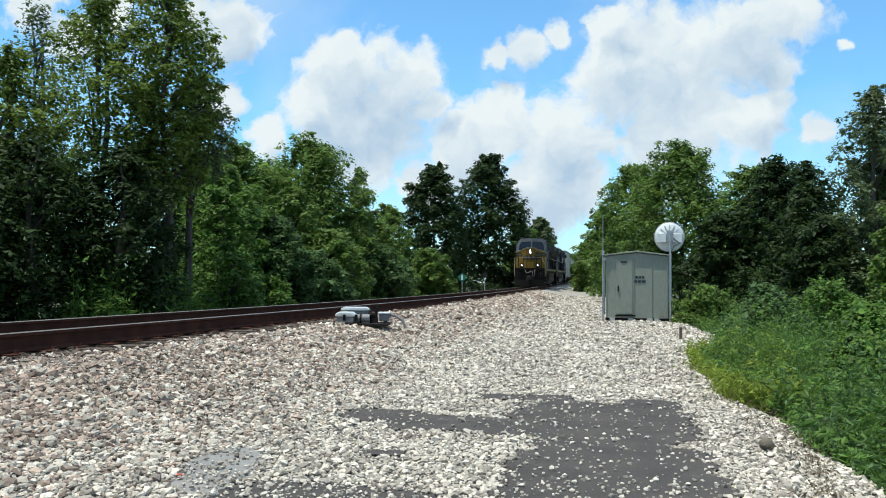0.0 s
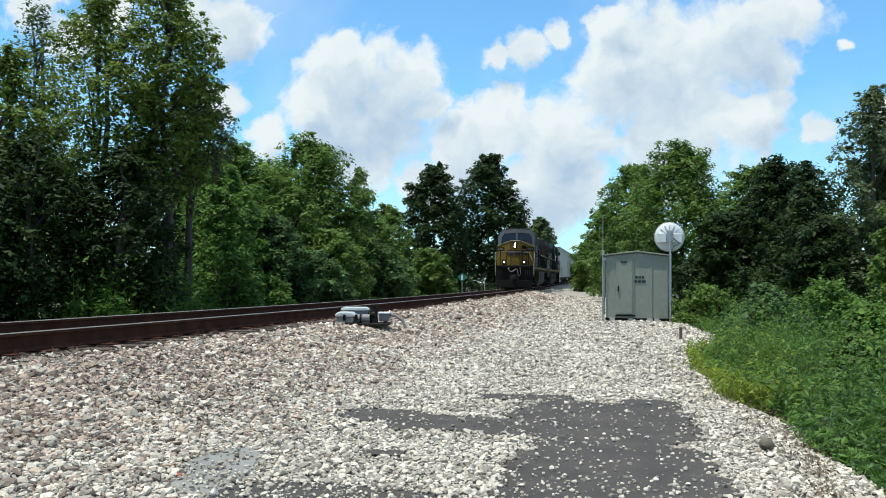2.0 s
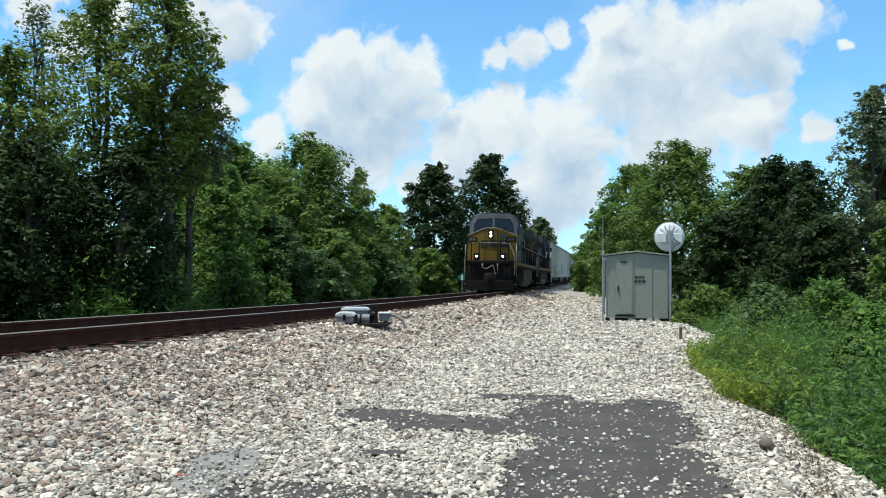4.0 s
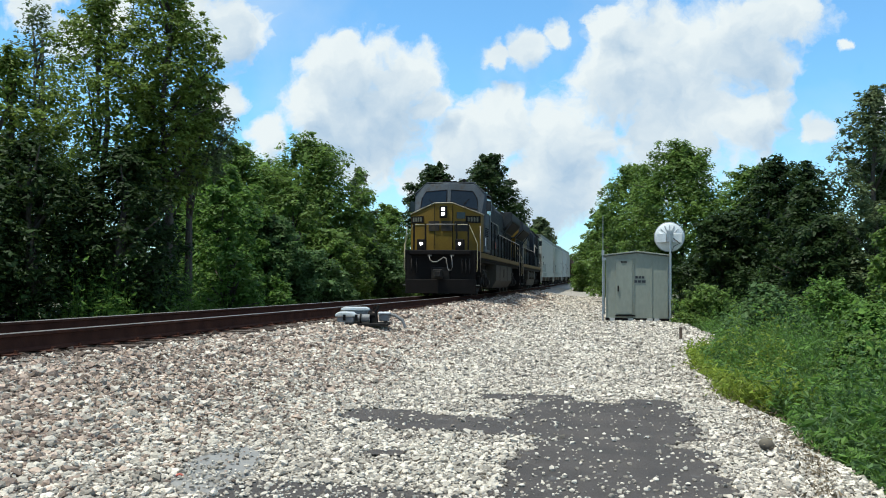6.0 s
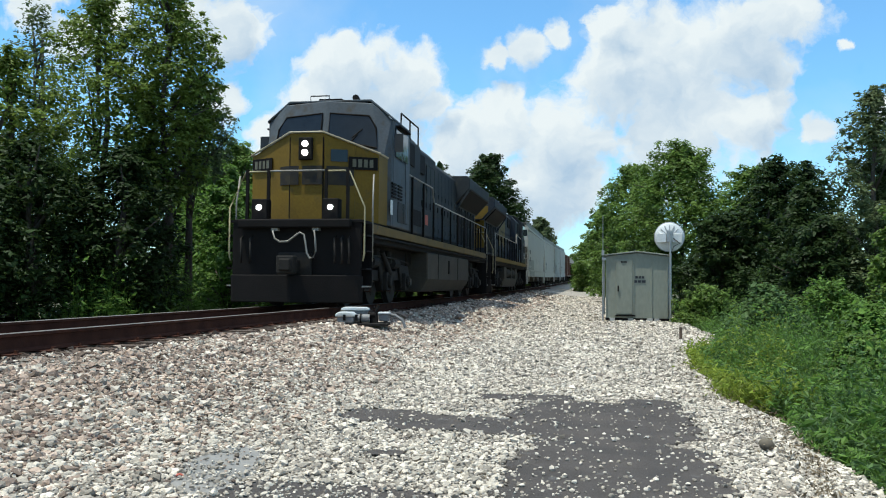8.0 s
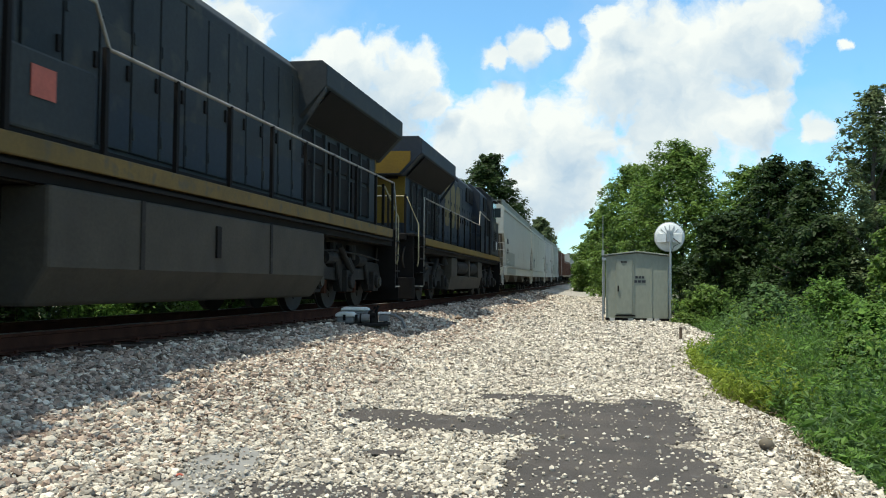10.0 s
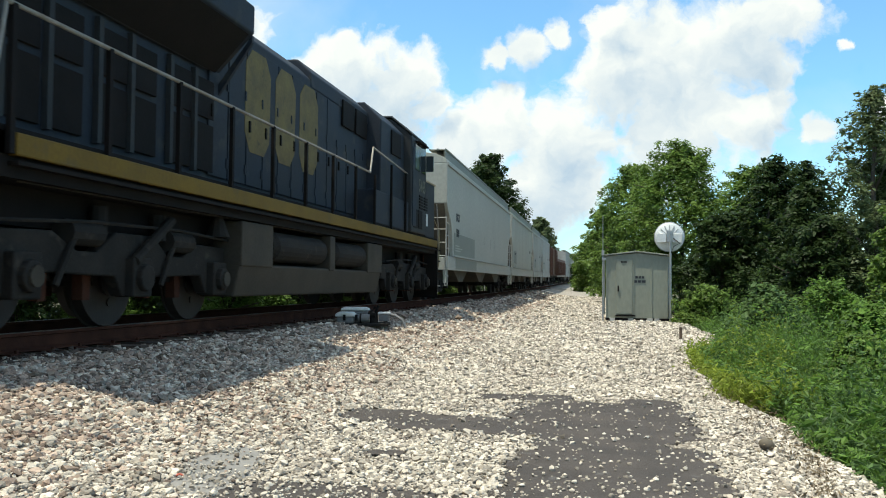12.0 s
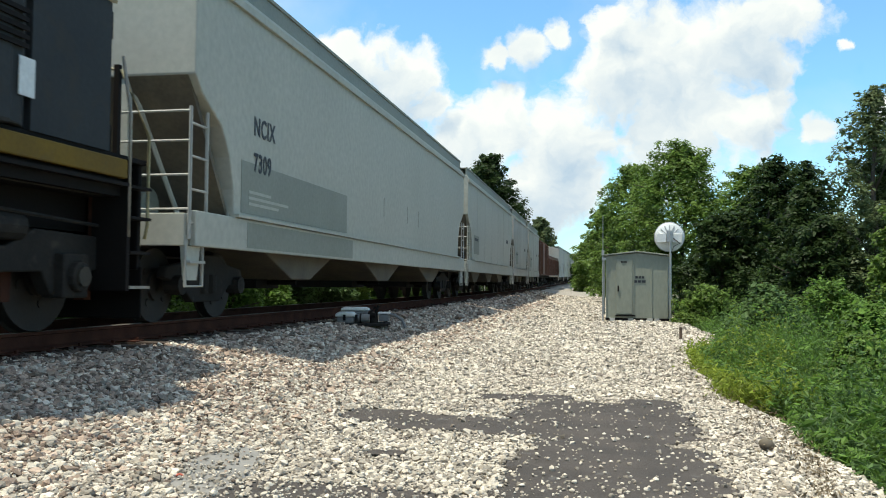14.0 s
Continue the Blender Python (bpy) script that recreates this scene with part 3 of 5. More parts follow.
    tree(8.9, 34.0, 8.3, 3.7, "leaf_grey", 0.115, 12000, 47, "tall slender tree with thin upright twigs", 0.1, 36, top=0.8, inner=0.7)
    tree(9.9, 36.0, 6.6, 3.6, "leaf_dark_shaded", 0.14, 8000, 55, "dense feathery dark green tree", 0.0, 28)
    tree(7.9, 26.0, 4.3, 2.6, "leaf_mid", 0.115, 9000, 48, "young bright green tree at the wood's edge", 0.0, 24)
    tree(9.6, 50.0, 7.6, 6.0, "leaf_dark_shaded", 0.18, 8000, 57, "dense hardwood tree in a wood's edge", 0.0, 30)
    tree(7.6, 38.5, 5.2, 4.2, "leaf_dark_shaded", 0.14, 9000, 58, "small shaded understorey tree", 0.0, 28)
    tree(4.6, 45.0, 4.6, 4.2, "leaf_dark_shaded", 0.16, 9000, 49, "small shaded understorey tree", 0.0, 26)
    tree(7.0, 33.5, 3.6, 3.2, "leaf_dark_shaded", 0.13, 9000, 56, "small shaded understorey tree", 0.0, 26)
    tree(12.5, 42.0, 8.5, 7.0, "leaf_dark_shaded", 0.26, 4000, 50, "dense hardwood tree in a wood's edge", 0.0, 34)
    tree(11.5, 25.0, 6.0, 5.0, "leaf_dark_shaded", 0.16, 7000, 51, "dense hardwood tree in a wood's edge", 0.0, 30)
    # shrubs in the ditch beside the gravel
    low = "low leafy shrub among tall weeds"
    for x, y, h, w, leaf, seed in ((2.5, 27.5, 1.10, 2.0, "leaf_mid", 61), (3.1, 20.5, 1.15, 2.0, "leaf_bush", 62), (4.9, 23.0, 1.25, 2.4, "leaf_fresh", 66),
                                   (4.3, 16.8, 0.85, 1.9, "leaf_fresh", 63), (5.6, 19.0, 1.05, 2.3, "leaf_fresh", 64), (3.2, 13.2, 0.45, 1.5, "leaf_mid", 65),
                                   (7.2, 21.5, 1.0, 2.6, "leaf_fresh", 67), (0.9, 36.0, 1.3, 2.2, "leaf_dark_shaded", 68), (3.2, 9.8, 0.55, 1.2, "leaf_bush", 69),
                                   (2.5, 7.2, 0.45, 0.8, "leaf_bush", 70), (5.0, 13.0, 0.85, 1.9, "leaf_fresh", 74), (4.0, 11.2, 0.70, 1.5, "leaf_fresh", 76)):
        tree(x, y, h, w, leaf, 0.075 if y > 12 else 0.055, 7000, seed, low, 0.0, 24, name="shrub", category="shrub", trunk=0.03, top=0.6)


build_trees()


def weeds(name, label, n, place, leaf, size, height, seed, blades=7):
    """Stems with leaves, joined: nobody could count them."""
    rng = np.random.default_rng(seed)
    X, Y = place(rng, n)
    Z = ground_z(X, Y)
    swell = np.sin(X * 1.9 + 1 + np.sin(Y * 0.9)) * np.sin(Y * 1.1 + 0.6 * X) + 0.6 * np.sin(X * 4.3 + Y) * np.sin(Y * 2.7 + 1)
    H = height * np.exp(rng.normal(0, 0.28, n)) * np.clip(0.80 + 0.62 * swell, 0.22, 1.7)
    H = H * np.where(X > -3, np.clip((X - gravel_edge(Y)) / 1.1, 0.28, 1.35), 1.0)
    lean = rng.normal(0, 0.16, (n, 2))
    k = np.repeat(np.arange(n), blades)
    u = rng.uniform(0.12, 1.0, len(k))
    spread = 0.10 * (1.15 - u)
    P = np.stack([X[k] + lean[k, 0] * u * H[k] + rng.normal(0, 1, len(k)) * spread, Y[k] + lean[k, 1] * u * H[k] + rng.normal(0, 1, len(k)) * spread,
                  Z[k] + u * H[k]], -1)
    Nn = rng.normal(0, 0.6, (len(k), 3)) + [0, 0, 0.8]
    V, F = leaf_quads(P, Nn, np.full(len(k), size), rng, 2.6)
    # stems and grass blades: thin upright slivers with a bend
    s = np.repeat(np.arange(n), 2)
    w = size * 0.13
    ang = rng.uniform(0, math.pi, len(s))
    B = np.stack([X[s] + rng.normal(0, 0.03, len(s)), Y[s] + rng.normal(0, 0.03, len(s)), Z[s] - 0.05], -1)
    side = np.stack([np.cos(ang) * w, np.sin(ang) * w, 0 * ang], -1)
    tip = B + np.stack([lean[s, 0] * H[s], lean[s, 1] * H[s], H[s] * rng.uniform(0.7, 1.12, len(s))], -1) + rng.normal(0, 0.05, B.shape)
    V2 = np.stack([B - side, B + side, tip], 1).reshape(-1, 3)
    F2 = np.arange(len(V2)).reshape(-1, 3) + len(V)
    me = fast_mesh(name, np.concatenate([V, V2]), np.concatenate([F, F2]), 3, leaf)
    return tagged(new(name, me), label, "weeds", kind="stuff")


def in_ditch(y0, y1, x1, near=0.25):
    def place(rng, n):
        Y = y0 + (y1 - y0) * rng.random(n) ** 1.35
        e = gravel_edge(Y) + near
        X = e + (x1 + 0.12 * Y - e) * rng.random(n) ** 1.25
        return X, Y
    return place


def along_left(rng, n):
    Y = 19 + 52 * rng.random(n) ** 1.3
    return track_x(Y) - 4.7 - 3.2 * rng.random(n), Y


weeds("ditch_weeds", "lush green waist-high weeds and grass in a ditch", 9500, in_ditch(4.4, 30, 4.2, 0.25), "leaf_fresh", 0.027, 0.66, 5, 10)
weeds("ditch_grass", "darker green grass and low plants in a ditch", 5500, in_ditch(4.2, 26, 2.0, 0.25), "leaf_bush", 0.024, 0.62, 6, 7)
weeds("edge_weeds", "yellow-green low weeds along the gravel's edge", 2200, in_ditch(9, 19, 0.75, 0.05), "leaf_yellow", 0.022, 0.62, 8)
weeds("far_side_weeds", "sunlit green weeds below the track's far bank", 7000, along_left, "leaf_fresh", 0.052, 1.15, 9, 7)
weeds("dry_stems", "dry brown stems lying along the gravel's edge", 700, in_ditch(5, 16, 0.5, -0.2), "stem", 0.010, 0.30, 10, 3)


def far_woods():
    """A ring of woods that closes the view."""
    rng = np.random.default_rng(77)
    lobes = []
    for i in range(900):
        a = rng.uniform(0, 2 * math.pi)
        d = rng.uniform(150, 420)
        x, y = d * math.sin(a), d * math.cos(a)
        if y > 0 and abs(x - float(track_x(np.float64(y)))) < 9 + y * 0.012:
            continue
        if -30 < x < 20 and -60 < y < 150:
            continue
        h = rng.uniform(3, 11)
        lobes.append((x, y, h, rng.uniform(2.5, 4.5)))
        lobes.append((x, y, h * 0.35, rng.uniform(3.5, 5)))
    P, Nn = clump_points(lobes, 30000, rng, 0.7)
    V, F = leaf_quads(P, Nn, np.full(30000, 1.0), rng)
    tagged(new("far_woods", fast_mesh("far_woods", V, F, 3, "leaf_mid")), "distant mixed woods around the railway", "woods", kind="stuff")


far_woods()


# ---------------------------------------------------------------- train materials
M["navy"] = material("dark_blue_paint", (0.026, 0.034, 0.048), 0.6, color2=(0.030, 0.034, 0.040), scale=1.2, fine=20, bump=0.06, dirt=(0.055, 0.054, 0.050), dirt_at=0.58, spec=0.12)
M["cab_grey"] = material("dusty_grey_paint", (0.098, 0.110, 0.122), 0.55, color2=(0.074, 0.082, 0.09), scale=1.3, fine=20, bump=0.06, dirt=(0.07, 0.06, 0.05), spec=0.12)
M["cab_dark"] = material("dark_grey_cab_paint", (0.046, 0.048, 0.048), 0.6, color2=(0.034, 0.036, 0.038), scale=1.3, fine=20, bump=0.06, dirt=(0.045, 0.04, 0.034), spec=0.12)
M["hood_grime"] = material("grimy_olive_grey_paint", (0.044, 0.047, 0.046), 0.65, color2=(0.030, 0.034, 0.038), scale=0.9, fine=20, bump=0.06, dirt=(0.062, 0.058, 0.048), dirt_at=0.56, spec=0.12)
M["yellow"] = material("dull_yellow_paint", (0.190, 0.118, 0.018), 0.6, color2=(0.14, 0.088, 0.019), scale=1.6, fine=24, bump=0.06, dirt=(0.11, 0.078, 0.03), dirt_at=0.6, spec=0.12)
M["yellow_worn"] = material("worn_yellow_paint", (0.19, 0.12, 0.035), 0.6, color2=(0.12, 0.082, 0.032), scale=2, fine=24, bump=0.06, dirt=(0.08, 0.07, 0.05), dirt_at=0.55, spec=0.12)
M["black"] = material("sooty_black_steel", (0.009, 0.008, 0.007), 0.75, color2=(0.014, 0.011, 0.010), scale=3, fine=30, bump=0.15, spec=0.12)
M["frame"] = material("dusty_truck_steel", (0.038, 0.033, 0.028), 0.8, color2=(0.022, 0.02, 0.018), scale=2.4, fine=30, bump=0.2, dirt=(0.06, 0.05, 0.04), dirt_at=0.6, spec=0.12)
M["tank"] = material("dusty_tank_steel", (0.078, 0.066, 0.050), 0.7, color2=(0.050, 0.043, 0.034), scale=1.4, fine=25, bump=0.12, dirt=(0.058, 0.05, 0.042), spec=0.12)
M["wheel"] = material("wheel_steel", (0.045, 0.037, 0.032), 0.7, 0.2, scale=3, fine=30, bump=0.1)
M["handrail"] = material("worn_handrail", (0.34, 0.32, 0.28), 0.5, color2=(0.22, 0.19, 0.15), scale=5, fine=40, bump=0.05)
M["rail_yellow"] = material("yellow_grab_rail", (0.42, 0.36, 0.20), 0.5, scale=5, fine=40, bump=0.05)
M["white"] = material("white_paint", (0.78, 0.78, 0.76), 0.5, color2=(0.66, 0.66, 0.64), scale=3, fine=30, bump=0.05)
M["hopper"] = material("pale_grey_car_paint", (0.47, 0.46, 0.395), 0.6, color2=(0.43, 0.42, 0.36), scale=0.5, fine=9, bump=0.02, dirt=(0.41, 0.39, 0.33), dirt_at=0.64, spec=0.15)
M["hopper_b"] = material("chalky_grey_car_paint", (0.44, 0.43, 0.395), 0.65, color2=(0.36, 0.345, 0.305), scale=0.8, fine=14, bump=0.04, dirt=(0.30, 0.27, 0.22), dirt_at=0.6, stretch=(1, 1, 0.35))
M["dust"] = material("tan_dusty_steel", (0.17, 0.14, 0.095), 0.8, color2=(0.09, 0.075, 0.058), scale=1.5, fine=20, bump=0.1)
M["panel"] = material("repainted_grey_panel", (0.265, 0.27, 0.225), 0.6, color2=(0.235, 0.24, 0.20), scale=1.2, fine=16, bump=0.03)
M["brown"] = material("brown_car_paint", (0.17, 0.075, 0.045), 0.7, color2=(0.11, 0.055, 0.038), scale=0.9, fine=14, bump=0.06, stretch=(1, 1, 0.4))
M["orange"] = material("orange_rust_paint", (0.38, 0.15, 0.05), 0.7, color2=(0.24, 0.10, 0.045), scale=0.9, fine=14, bump=0.06)
M["faded"] = material("faded_yellow_emblem", (0.20, 0.155, 0.060), 0.65, color2=(0.13, 0.105, 0.055), scale=3, fine=24, bump=0.05, dirt=(0.07, 0.066, 0.05), dirt_at=0.62, spec=0.12)
M["emblem"] = material("worn_dark_emblem", (0.026, 0.026, 0.030), 0.7, color2=(0.055, 0.045, 0.03), scale=5, fine=30, bump=0, spec=0.1)
M["edge_highlight"] = material("pale_nose_highlight", (0.40, 0.35, 0.25), 0.6, color2=(0.28, 0.23, 0.14), scale=4, fine=30, bump=0.03)
M["letter"] = material("dark_lettering", (0.035, 0.038, 0.045), 0.6, scale=4, fine=30, bump=0)
M["pale_letter"] = material("pale_lettering", (0.15, 0.14, 0.095), 0.6, scale=4, fine=30, bump=0)
M["lamp"] = material("lit_headlight", (0.9, 0.9, 0.85), 0.3, emit=9.0, bump=0)
M["red"] = material("faded_red_label", (0.45, 0.10, 0.06), 0.6, scale=4, fine=30, bump=0)
glass = material("tinted_cab_glass", (0.014, 0.018, 0.022), 0.08, bump=0, spec=0.4)
M["glass"] = glass


def lettering(text, size, mat, parent, m, name="lettering"):
    cu = bpy.data.curves.new(name, "FONT")
    cu.body, cu.size, cu.extrude, cu.align_x, cu.offset, cu.space_character = text, size, 0.002, "LEFT", size * 0.022, 1.12
    tmp = bpy.data.objects.new(name, cu)
    me = bpy.data.meshes.new_from_object(tmp)
    bpy.data.objects.remove(tmp)
    me.materials.clear()
    me.transform(Matrix.Diagonal((0.82, 1.0, 1.0, 1.0)))
    return part(name, me, mat, parent, at=m)


# faces of a car's side: x to the viewer's right, y up, looking at the side +x or -x
def side_pose(side, x, y, z):
    return Matrix.Translation((side * x, y, z)) @ Euler((radians(90), 0, radians(90 * side))).to_matrix().to_4x4()


WHEELS = []


def wheelset(parent, y, r, live):
    m = Mesh().tube([(-0.86, 0, 0), (0.86, 0, 0)], 0.09, 10)
    for s in (1, -1):
        m.tube([(s * 0.685, 0, 0), (s * 0.70, 0, 0)], r + 0.028, 28)
        m.tube([(s * 0.70, 0, 0), (s * 0.82, 0, 0)], r, 28)
        m.tube([(s * 0.82, 0, 0), (s * 0.86, 0, 0)], 0.19, 14)
        for k in range(4):
            a = k * math.pi / 2
            m.tube([(s * 0.80, 0.27 * math.cos(a), 0.27 * math.sin(a)), (s * 0.835, 0.27 * math.cos(a), 0.27 * math.sin(a))], 0.05, 8)
    w = part("wheelset", m, "wheel", parent, smooth=False, at=pose(0, y, r))
    if live:
        WHEELS.append((w, y, r))
    return w


def loco_truck(parent, y, live):
    t = part("truck", Mesh().box(-0.95, 0.95, -0.5, 0.5, 0.55, 0.95).box(-0.9, 0.9, -1.35, -1.15, 0.5, 0.8).box(-0.9, 0.9, 1.15, 1.35, 0.5, 0.8), "black", parent, at=pose(0, y, 0))
    for s in (1, -1):
        out = [(-2.75, 0.62), (-2.55, 0.95), (-1.5, 0.98), (-1.1, 0.80), (-0.75, 0.80), (-0.4, 1.02), (0.4, 1.02), (0.75, 0.80), (1.1, 0.80), (1.5, 0.98),
               (2.55, 0.95), (2.75, 0.62), (2.35, 0.60), (2.2, 0.36), (1.75, 0.36), (1.6, 0.58), (0.4, 0.55), (0.25, 0.34), (-0.25, 0.34), (-0.4, 0.55), (-1.6, 0.58),
               (-1.75, 0.36), (-2.2, 0.36), (-2.35, 0.60)]
        part("side_frame", Mesh().prism(out, s * 1.0, s * 1.16), "frame", t, bevel=0.02)
        for k in (-1.98, 0, 1.98):
            part("axle_box", Mesh().box(s * 1.02 if s > 0 else -1.26, s * 1.26 if s > 0 else -1.02, k - 0.2, k + 0.2, 0.33, 0.76).tube([(s * 1.2, k, 0.54), (s * 1.33, k, 0.54)], 0.15, 12), "frame", t, bevel=0.02)
        for k in (-1.0, 1.0):
            part("brake_cylinder", Mesh().tube([(s * 1.12, k - 0.28, 0.98), (s * 1.12, k + 0.28, 0.98)], 0.13, 12).tube([(s * 1.2, k + 0.2, 0.95), (s * 1.2, k + 0.5, 0.45)], 0.035, 6), "frame", t)
            part("coil_spring", Mesh().tube([(s * 1.08, k * 0.62, 0.98), (s * 1.08, k * 0.62, 1.28)], 0.10, 10), "frame", t)
        part("damper", Mesh().tube([(s * 1.24, -0.65, 1.22), (s * 1.24, 0.15, 0.72)], 0.06, 10), "frame", t)
        part("air_pipe", Mesh().tube([(s * 1.2, -2.4, 1.06), (s * 1.2, -0.9, 1.12), (s * 1.2, 0.9, 1.10), (s * 1.2, 2.4, 1.02)], 0.02, 6), "frame", t)
        for k in (-2.62, -1.36, -0.62, 0.62, 1.36, 2.62):
            part("brake_shoe", Mesh().prism([(k - 0.06, 0.3), (k + 0.06, 0.3), (k + 0.09, 0.75), (k - 0.09, 0.75)], s * 0.84, s * 0.96), "rail_rust", t)
        for k in (-1.98, 1.98):
            part("bearing_cap", Mesh().tube([(s * 1.33, k, 0.54), (s * 1.36, k, 0.54)], 0.10, 10), "tank", t)
        part("sand_pipe", Mesh().tube([(s * 1.1, 2.6, 1.3), (s * 1.05, 2.72, 0.7), (s * 0.8, 2.62, 0.12)], 0.025, 6), "frame", t)
    for k in (-1.98, 0, 1.98):
        wheelset(t, k, 0.53, live)
    return t


def coupler(parent, y, s):
    part("coupler", Mesh().box(-0.12, 0.12, min(y, y + s * 0.7), max(y, y + s * 0.7), 0.74, 0.98).box(-0.2, 0.16, y + s * 0.48 - 0.13, y + s * 0.48 + 0.13, 0.68, 1.04), "frame", parent, bevel=0.03)


def rail_run(parent, pts, mat, r=0.02, name="handrail"):
    return part(name, Mesh().tube(pts, r, 7), mat, parent, smooth=True)


def locomotive(second):
    """A wide-nosed six-axle diesel, front towards -y, origin on the rails between its couplers."""
    t = thing("locomotive", "dark blue and yellow six-axle diesel freight locomotive, " + ("running cab last" if second else "headlights lit"), "locomotive")
    hood_mat = "navy" if second else "hood_grime"
    # underframe
    part("underframe", Mesh().box(-1.42, 1.42, -9.2, 9.5, 1.36, 1.55).box(-1.0, 1.0, -9.60, 10.15, 1.0, 1.5), "black", t)
    part("deck", Mesh().box(-1.42, 1.42, -9.70, 10.3, 1.74, 1.79), "black", t)
    for s in (1, -1):
        part("side_sill", Mesh().box(min(s * 1.40, s * 1.50), max(s * 1.40, s * 1.50), -9.2, 9.25, 1.54, 1.735), "yellow" if second else "yellow_worn", t, bevel=0.015)
        part("sill_flange", Mesh().box(min(s * 1.36, s * 1.52), max(s * 1.36, s * 1.52), -9.2, 9.25, 1.46, 1.497), "black", t)
    # nose: its front is swept back to the sides
    swept = -8.95 if second else -8.52

    def front(x):
        return -9.1 + (swept + 9.1) * min(1.0, max(0.0, (abs(x) - 0.35) / 1.09))

    def plate(x0, x1, z0, z1, out, thick=0.03):
        m = Mesh()
        xs = sorted({x0, x1} | {k for k in (-0.35, 0.35) if x0 < k < x1})
        for a, b in zip(xs, xs[1:]):
            m.prism([(a, front(a) - out), (b, front(b) - out), (b, front(b) - out + thick), (a, front(a) - out + thick)], z0, z1, "z")
        return m

    nose_mat = "cab_dark" if second else "yellow"
    n = part("nose", Mesh().box(-0.35, 0.35, -9.1, -7.75, 1.79, 3.68), nose_mat, t, "dull yellow nose with dark emblem" if not second else "")
    for s in (1, -1):
        v = [(s * 0.35, -9.1, 1.79), (s * 1.44, swept, 1.79), (s * 1.44, -7.75, 1.79), (s * 0.35, -7.75, 1.79),
             (s * 0.35, -9.1, 3.68), (s * 1.44, swept, 3.28), (s * 1.44, -7.75, 3.28), (s * 0.35, -7.75, 3.68)]
        part("nose_side", Mesh().add(v, [(0, 3, 2, 1), (4, 5, 6, 7), (0, 1, 5, 4), (1, 2, 6, 5), (2, 3, 7, 6), (3, 0, 4, 7)]), nose_mat, n)
    # pale tube along the nose's top edges paints their sunlit highlight
    part("nose_edging", Mesh().tube([(-1.46, -7.8, 3.30), (-1.46, swept - 0.02, 3.30), (-0.36, -9.12, 3.70), (0.36, -9.12, 3.70), (1.46, swept - 0.02, 3.30), (1.46, -7.8, 3.30)], 0.024, 6), "edge_highlight", n, "pale nose edge, its sunlit highlight put into the colour")
    part("nose_door", plate(0.40, 0.98, 1.9, 3.44, 0.025), nose_mat, n)
    part("door_window", plate(0.52, 0.84, 3.08, 3.34, 0.04, 0.02), "glass", n)
    part("headlight_box", Mesh().box(-0.15, 0.15, -9.2, -9.102, 3.10, 3.58), "black", n, bevel=0.02)
    for z in (3.44, 3.25):
        part("headlight", Mesh().tube([(0, -9.19, z), (0, -9.225, z)], 0.066, 16), "lamp" if not second else "glass", n)
    for s in (1, -1):
        x0, x1 = sorted((s * 0.86, s * 1.42))
        part("number_board", plate(x0, x1, 2.93, 3.2, 0.05, 0.048), "black", n)
        for k in range(4):
            a = x0 + 0.08 + k * 0.11
            part("number_bar", plate(a, a + 0.07, 2.98, 3.15, 0.058, 0.006), "pale_letter", n)
        part("seam", plate(s * 0.37 - 0.012, s * 0.37 + 0.012, 1.85, 3.6, 0.008, 0.007), "black", n)
    for x0, x1 in ((-0.62, -0.16), (-0.08, 0.36), (0.44, 0.96)):
        part("emblem", plate(x0, x1, 2.58, 2.98, 0.034, 0.007), "emblem", n, "dark worn emblem block")
    # cab
    cab = [(-1.50, 1.79), (1.50, 1.79), (1.50, 4.22), (0.96, 4.64), (-0.96, 4.64), (-1.50, 4.22)]
    c = part("cab", Mesh().prism(cab, -7.45, -5.7, "y"), "cab_dark" if second else "cab_grey", t, bevel=0.04)
    roof = [(-1.50, 4.21), (-1.48, 4.24), (-0.96, 4.66), (0.96, 4.66), (1.48, 4.24), (1.50, 4.21), (1.51, 4.26), (0.98, 4.71), (-0.98, 4.71), (-1.51, 4.26)]
    part("cab_roof", Mesh().prism(roof, -7.52, -5.66, "y"), "cab_dark" if second else "cab_grey", c, bevel=0.015)
    low = [(-1.49, -7.56), (-1.34, -7.80), (0.0, -7.98), (1.34, -7.80), (1.49, -7.56)]
    upp = [(-1.47, -7.46, 4.23), (-1.02, -7.56, 4.61), (0.0, -7.70, 4.66), (1.02, -7.56, 4.61), (1.47, -7.46, 4.23)]
    v = [(x, y, 1.80) for x, y in low] + [(x, y, 3.30) for x, y in low] + upp + [(-1.49, -7.2, 1.80), (1.49, -7.2, 1.80), (-1.47, -7.2, 4.23), (-0.98, -7.2, 4.63), (0.98, -7.2, 4.63), (1.47, -7.2, 4.23)]
    f = [(i, i + 1, i + 6, i + 5) for i in range(4)] + [(i + 5, i + 6, i + 11, i + 10) for i in range(4)]
    f += [(10, 11, 18, 17), (11, 12, 13, 19, 18), (13, 14, 20, 19), (15, 0, 5, 10, 17), (4, 16, 20, 14, 9), (15, 16, 4, 3, 2, 1, 0), (15, 17, 18, 19, 20, 16)]
    part("cab_front", Mesh().add(v, f), "cab_dark" if second else "cab_grey", c, bevel=0.02)

    def raked(k, x, z, out):
        """A place on the cab's raked front, k to either side."""
        a = (z - 3.30) / 1.33
        edge = 1.34 + (1.02 - 1.34) * a
        y0, y1 = -7.98 + 0.28 * a, -7.80 + 0.24 * a
        return (k * x, y0 + (y1 - y0) * x / edge - out, z)

